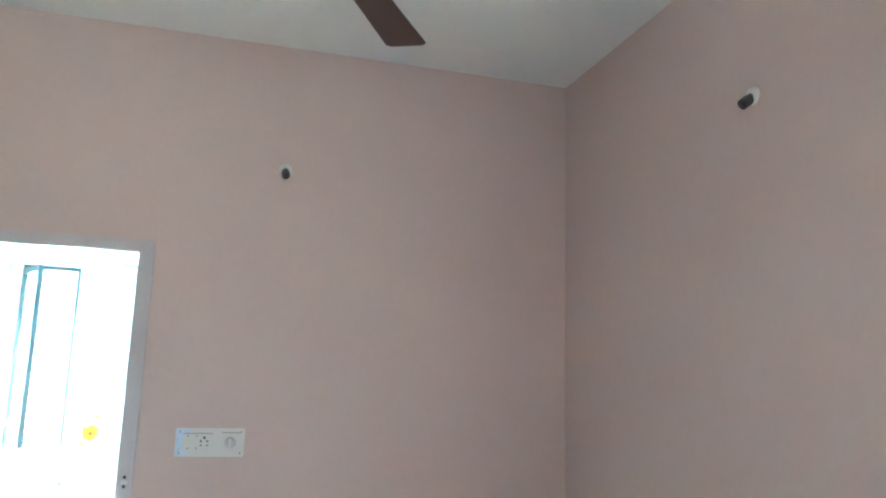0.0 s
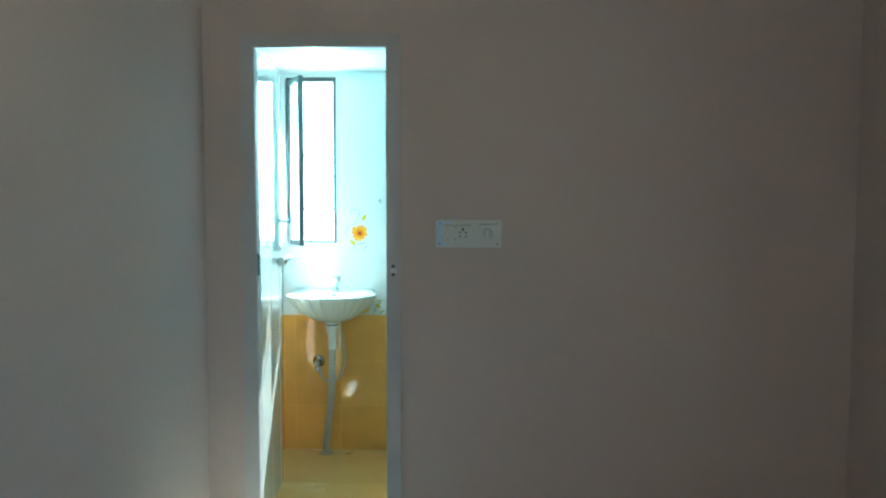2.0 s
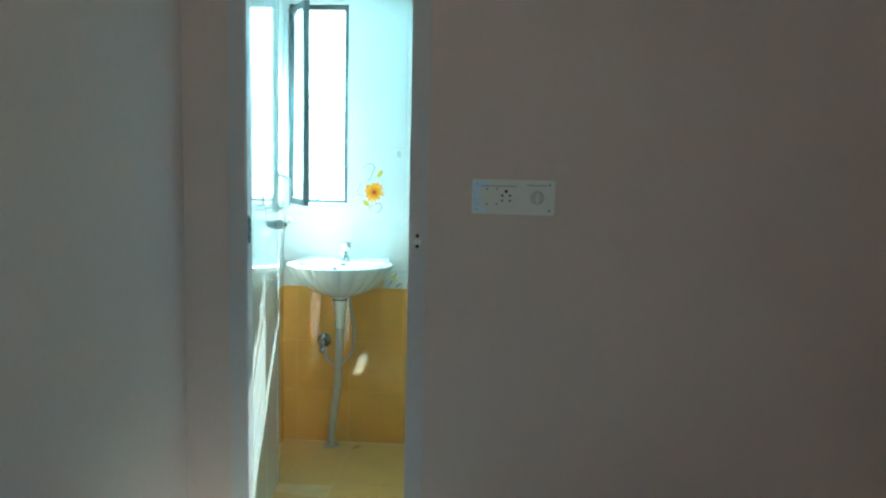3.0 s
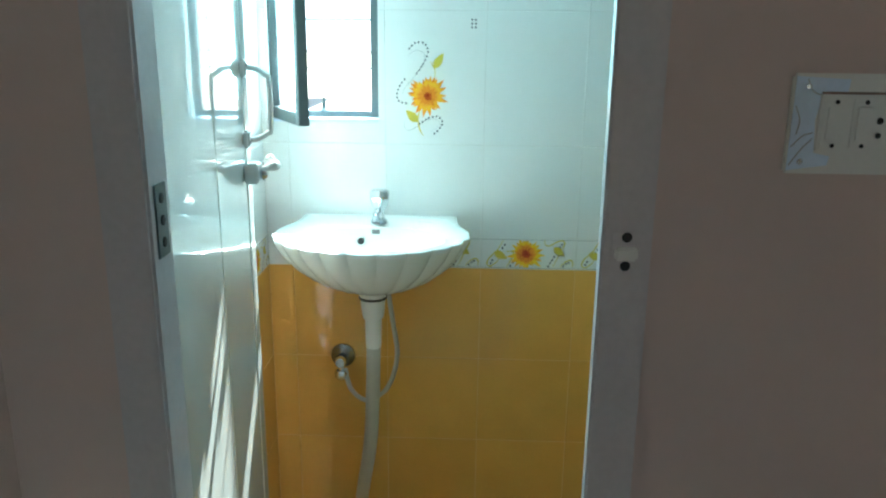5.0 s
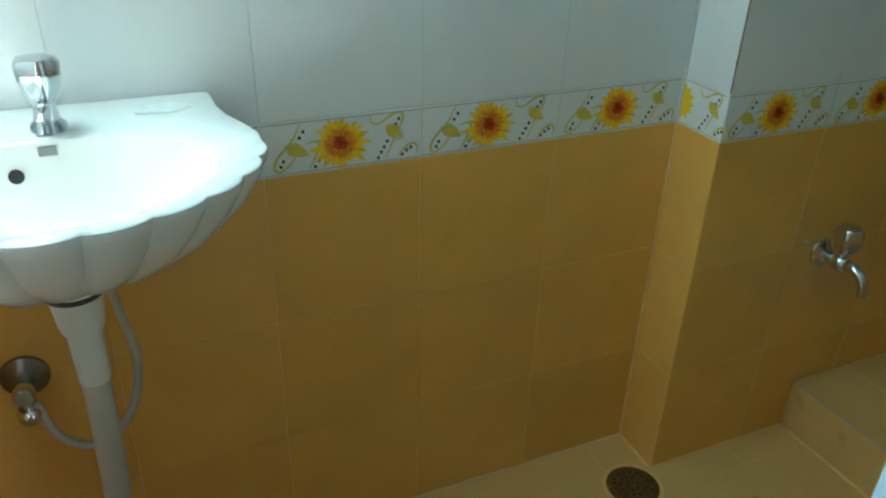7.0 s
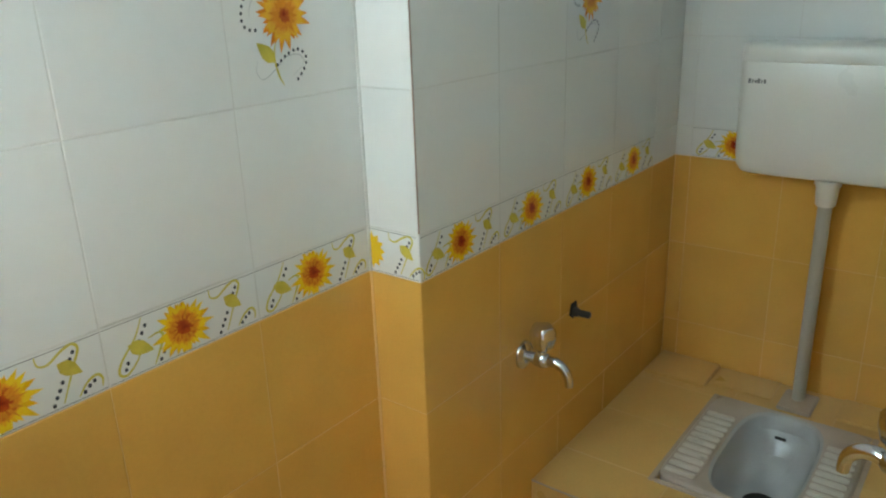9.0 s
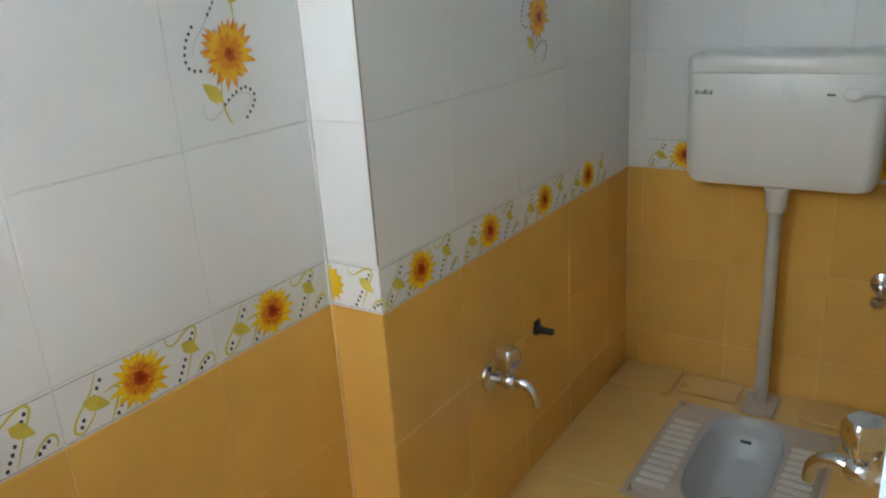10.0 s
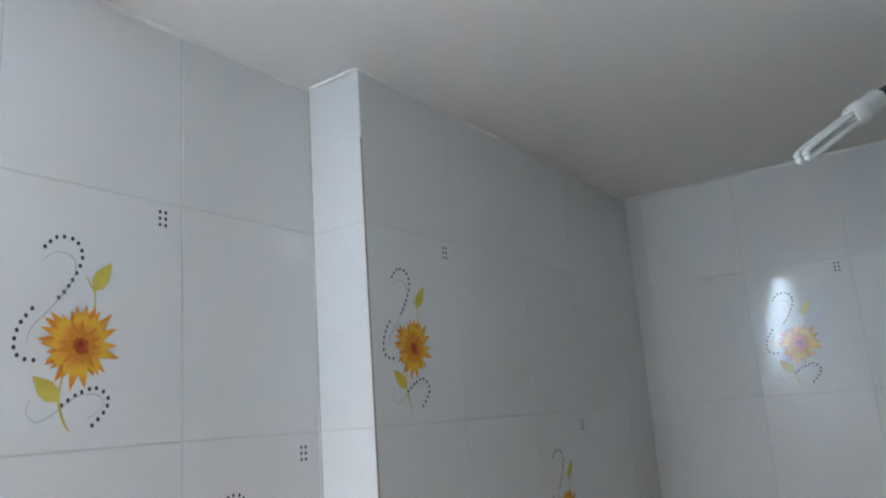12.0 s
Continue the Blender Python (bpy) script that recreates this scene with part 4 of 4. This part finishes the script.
part("dust_line", box(SX0 + 0.172, -0.0195, SZ1 - 0.0178, SX0 + 0.24, -0.0165, SZ1 - 0.0155), M_BROWNPL, sw)
film = bmesh.new()
edge = [(0.002, 0.004), (0.046, 0.010), (0.048, 0.020), (0.030, 0.024), (0.027, 0.060), (0.031, 0.080), (0.058, 0.084), (0.060, 0.104), (0.002, 0.107)]
front, rear = ([film.verts.new((SX0 + x, y, SZ0 + z)) for x, z in edge] for y in (-0.0168, -0.0158))
film.faces.new(front)
for a in range(len(edge)):
    b = (a + 1) % len(edge)
    film.faces.new((front[b], front[a], rear[a], rear[b]))
fm = part("protective_film", film, M_REVEAL, sw, "torn pale protective film with creases")
for run in ([(0.004, 0.01), (0.016, 0.028), (0.027, 0.04)], [(0.004, 0.075), (0.01, 0.06), (0.008, 0.044)], [(0.014, 0.104), (0.022, 0.09), (0.038, 0.086)], [(0.004, 0.03), (0.015, 0.042), (0.026, 0.046)]):
    part("crease", tube([(SX0 + x, -0.0172, SZ0 + z) for x, z in run], 0.0006, 6), M_SCROLLG, fm)
for x, z, r in ((0.108, 0.073, 0.0052), (0.096, 0.06, 0.0038), (0.12, 0.06, 0.0038), (0.096, 0.044, 0.0032), (0.12, 0.044, 0.0032)):
    part("socket_hole", lathe([(r, 0), (r, 0.001)], 12, m=pose(SX0 + x, -0.0189, SZ0 + z, 90, 0, 0)), M_DARK, gp)
rg = part("regulator", box(SX0 + 0.172, -0.019, SZ0 + 0.022, SX0 + 0.24, -0.0155, SZ1 - 0.018, 0.001), M_PLAST, sw)
part("regulator_knob", lathe([(0.022, 0), (0.021, 0.008), (0.017, 0.014)], 28, m=pose(SX0 + 0.206, -0.0185, (SZ0 + SZ1) / 2, 90, 0, 0)), M_FRAMEP, rg, smooth=True)
part("knob_bar", box(SX0 + 0.203, -0.037, (SZ0 + SZ1) / 2 - 0.017, SX0 + 0.209, -0.032, (SZ0 + SZ1) / 2 + 0.017, 0.001), M_PLAST, rg)
sw.matrix_world = pose(0, 0.009, 0)
for x, z in ((0.016, 0.014), (0.016, 0.096), (0.246, 0.014), (0.246, 0.096)):
    part("screw", lathe([(0.003, 0), (0.003, 0.001)], 10, m=pose(SX0 + x, -0.0159, SZ0 + z, 90, 0, 0)), M_STEEL, sw)


def bulb_holder(label, m, bulb):
    """An angled bayonet lamp holder on a round base; local -y points out of the wall."""
    t = thing("lamp_holder", label, "lamp", group="bedroom lamp holders")
    part("base", lathe([(0.029, 0), (0.028, 0.008), (0.019, 0.014)], 24, m=pose(0, 0, 0, 90, 0, 0)), M_PLAST, t, smooth=True)
    part("socket", lathe([(0.015, 0.01), (0.018, 0.03), (0.017, 0.055), (0.013, 0.057)], 20, m=pose(0, 0, 0, 128, 0, 0)), M_BLACK, t, "dark lamp socket", smooth=True)
    if bulb:
        part("bulb", lathe([(0.013, 0.054), (0.014, 0.064), (0.028, 0.09), (0.03, 0.108), (0.023, 0.128), (0.008, 0.138)], 24, m=pose(0, 0, 0, 60, 0, 0)), M_CHINA, t, "unlit white bulb", smooth=True)
    t.matrix_world = m
    return t


bulb_holder("white wall lamp holder with an empty dark socket", pose(0.66, 0, 2.385), False)
bulb_holder("white wall lamp holder with a tilted dark socket", pose(XR, -1.34, 2.415, 0, 0, -90), False)

tl = thing("wall_lamp", "unlit compact fluorescent bulb in an angled wall holder", "lamp")
LB, LT = Vector((XL, -1.08, 2.465)), Vector((-0.47, -1.16, 2.334))
LM = look(LB, LT)
part("base", lathe([(0.034, 0), (0.033, 0.008), (0.02, 0.014)], 22, m=pose(XL, -1.08, 2.465, 0, 90, 0)), M_PLAST, tl, smooth=True)
part("socket", lathe([(0.016, 0.004), (0.02, 0.03), (0.019, 0.06), (0.014, 0.064)], 20, m=LM @ pose(0, 0, 0, 180, 0, 0)), M_BLACK, tl, "dark lamp socket", smooth=True)
part("ballast", lathe([(0.014, 0.06), (0.02, 0.07), (0.02, 0.095), (0.014, 0.105)], 20, m=LM @ pose(0, 0, 0, 180, 0, 0)), M_PLAST, tl, smooth=True)
for sx in (-0.0075, 0.0075):
    part("tube", tube([LM @ Vector((sx, -0.007, -0.1)), LM @ Vector((sx, -0.007, -0.2)), LM @ Vector((sx, 0, -0.214)), LM @ Vector((sx, 0.007, -0.2)), LM @ Vector((sx, 0.007, -0.1))], 0.0055, 10), M_CHINA, tl, smooth=True)

# ceiling fan
fan = thing("ceiling_fan", "dark brown three-bladed ceiling fan at rest", "ceiling fan")
HX, HY, HZ = 0.672, -1.345, 2.64
part("rod", lathe([(0.012, HZ + 0.05), (0.012, BED_H - 0.05)], 16, m=pose(HX, HY, 0)), M_FAN, fan, smooth=True)
part("canopy", lathe([(0.02, BED_H - 0.075), (0.055, BED_H - 0.01), (0.058, BED_H)], 26, m=pose(HX, HY, 0)), M_FAN, fan, smooth=True)
part("motor", lathe([(0.05, HZ - 0.07), (0.1, HZ - 0.045), (0.115, HZ), (0.1, HZ + 0.035), (0.04, HZ + 0.055)], 34, m=pose(HX, HY, 0)), M_FAN, fan, smooth=True)
for k in range(3):
    bl = bmesh.new()
    pts = [(0.17, -0.045), (0.58, -0.068), (0.605, 0.084), (0.17, 0.068)]
    lo = [bl.verts.new((x, y, -0.002)) for x, y in pts]
    hi = [bl.verts.new((x, y, 0.002)) for x, y in pts]
    bl.faces.new(lo[::-1])
    bl.faces.new(hi)
    for i in range(4):
        bl.faces.new((lo[i], lo[(i + 1) % 4], hi[(i + 1) % 4], hi[i]))
    bmesh.ops.bevel(bl, geom=[e for e in bl.edges if abs(e.verts[0].co.z - e.verts[1].co.z) > 0.001], offset=0.012, segments=3, affect='EDGES')
    b = part("blade", bl, M_FAN, fan, m=pose(HX, HY, HZ, 0, 0, 58 + 120 * k) @ pose(0, 0, 0, 7, 0, 0))
    part("blade_arm", box(0.09, -0.02, -0.006, 0.22, 0.02, -0.002, 0.002), M_STEEL, b)

# ---- outside the window ----
structure("ground", box(-600, -600, -0.4, 600, 600, -0.13), M_GROUND, "dusty ground outside", "ground")
sky_m = bpy.data.materials.new("bright_haze")
sky_m.use_nodes = True
_b = sky_m.node_tree.nodes["Principled BSDF"]
_b.inputs["Base Color"].default_value = (0, 0, 0, 1)
_b.inputs["Emission Color"].default_value = (0.93, 0.99, 1.0, 1)
_b.inputs["Emission Strength"].default_value = 0.35
structure("backdrop", box(-120, 119, -0.13, 120, 120, 26), sky_m, "bright hazy distance outside the window", "backdrop")
roof = thing("shed_roof", "grey sloping sheet roof on two posts outside", "roof", (-5.2, 18, -0.13))
rm = roof.matrix_world.inverted()
rb = bmesh.new()
rv = [rb.verts.new(v) for v in ((-9, 18, 3.4), (-3.4, 18, 2.55), (-3.4, 22, 2.55), (-9, 22, 3.4), (-9, 18, 3.25), (-3.4, 18, 2.45), (-3.4, 22, 2.45), (-9, 22, 3.25))]
for f in ((0, 1, 2, 3), (7, 6, 5, 4), (0, 4, 5, 1), (1, 5, 6, 2), (2, 6, 7, 3), (3, 7, 4, 0)):
    rb.faces.new([rv[i] for i in f])
ob = part("roof_sheet", rb, M_ROOF, roof)
ob.matrix_parent_inverse = rm
for x, top in ((-8.8, 3.2), (-4.2, 2.55)):
    ob = part("post", box(x - 0.08, 18.2, -0.13, x + 0.08, 18.36, top, 0.01), M_HOUSE, roof)
    ob.matrix_parent_inverse = rm

# ---- tiles of walls, floor and platform ----
tile_wall(wall_back, (0, YB, 0), (1, 0, 0), (0, -1, 0), [BXL, -0.5, -0.25, 0, XS], {(2, 5)}, ROWS_HI, around_window)
tile_wall(wall_back, (0, YB, 0), (1, 0, 0), (0, -1, 0), [XS, 0.5, XC], {(1, 5), (0, 6)})
tile_wall(wall_thick, (XC, YB, 0), (0, -1, 0), (-1, 0, 0), [0, YB - YC], set())
tile_wall(wall_thick, (0, YC, 0), (1, 0, 0), (0, -1, 0), [XC, 1.005, 1.258, 1.508, 1.758, BXR], {(0, 6), (2, 5)})
tile_wall(wall_right, (BXR, YC, 0), (0, -1, 0), (-1, 0, 0), [0, 0.044, 0.294, 0.544, YC - YN], {(2, 6)})
tile_wall(wall_left, (BXL, YN, 0), (0, 1, 0), (1, 0, 0), [0, 0.13, 0.38, 0.63, YB - YN], set(), ROWS_HI)
tile_wall(wall_near, (0, YN, 0), (-1, 0, 0), (0, 1, 0), [-BXR, -1.67, -1.42, -1.17, -0.92, -0.67, -0.42, -0.17], set())


def floor_tiles(parent, xs, ys, z):
    for x0, x1 in zip(xs, xs[1:]):
        for y0, y1 in zip(ys, ys[1:]):
            part("tile", tile_mesh(x1 - x0, y1 - y0, 'f'), None, parent, "", pose(x0, y0, z + random.uniform(-0.0005, 0.0005), random.uniform(-0.1, 0.1), random.uniform(-0.1, 0.1), 0))


# plaster bead along the tops of the tiled walls, and the worn nosing of the platform
def bead(name, pts, r, material, parent):
    """A hand-laid uneven line of plaster."""
    rng = random.Random(3)
    run = []
    for a, b in zip(pts, pts[1:]):
        a, b = Vector(a), Vector(b)
        n = max(2, int((b - a).length / 0.035))
        run += [a.lerp(b, k / n) + Vector((rng.uniform(-1, 1), rng.uniform(-1, 1), rng.uniform(-1, 1))) * r * 0.35 for k in range(n)]
    run.append(Vector(pts[-1]))
    part(name, tube(run, r, 6), material, parent)


bead("plaster_bead", [(XS, YB, BH), (XC, YB, BH)], 0.006, M_CEIL, wall_back)
bead("plaster_bead", [(XC, YB, BH), (XC, YC, BH), (BXR, YC, BH)], 0.004, M_CEIL, wall_thick)
bead("plaster_bead", [(BXL, YB, BHW), (XS, YB, BHW)], 0.006, M_CEIL, wall_back)
bead("plaster_bead", [(BXR, YC, BH), (BXR, YN, BH)], 0.006, M_CEIL, wall_right)
bead("grout_bead", [(BXL, YB, 0.0), (XC, YB, 0.0)], 0.004, M_GROUTY, wall_back)
bead("grout_bead", [(XC, YB, 0.0), (XC, YC, 0.0), (PX, YC, 0)], 0.004, M_GROUTW, wall_thick)
bead("nosing_joint", [(PX + 0.001, YC, PZ - 0.0015), (PX + 0.001, YN, PZ - 0.0015)], 0.0022, M_CEMENT, plat)
bead("grout_bead", [(PX, YC, 0.0), (PX, YN, 0.0)], 0.004, M_GROUTW, plat)

floor_tiles(bathfloor, [BXL, -0.24, 0.06, 0.36, 0.66, 0.96, PX], [0.0, 0.3, 0.6, 0.9, YB], 0)
floor_tiles(plat, [PX, QX0 - 0.002, ], [YN, 0.45, 0.70, YC], PZ)
floor_tiles(plat, [QX0, 1.53, QX1], [QY1, YC], PZ)
floor_tiles(plat, [QX0, 1.53, QX1], [YN, QY0], PZ)
floor_tiles(plat, [QX1, BXR], [YN, 0.45, 0.70, YC], PZ)
tile_wall(plat, (PX, YC, 0), (0, -1, 0), (-1, 0, 0), [0, 0.25, 0.5, YC - YN], set(), rows=[(0, PZ, 'f')])
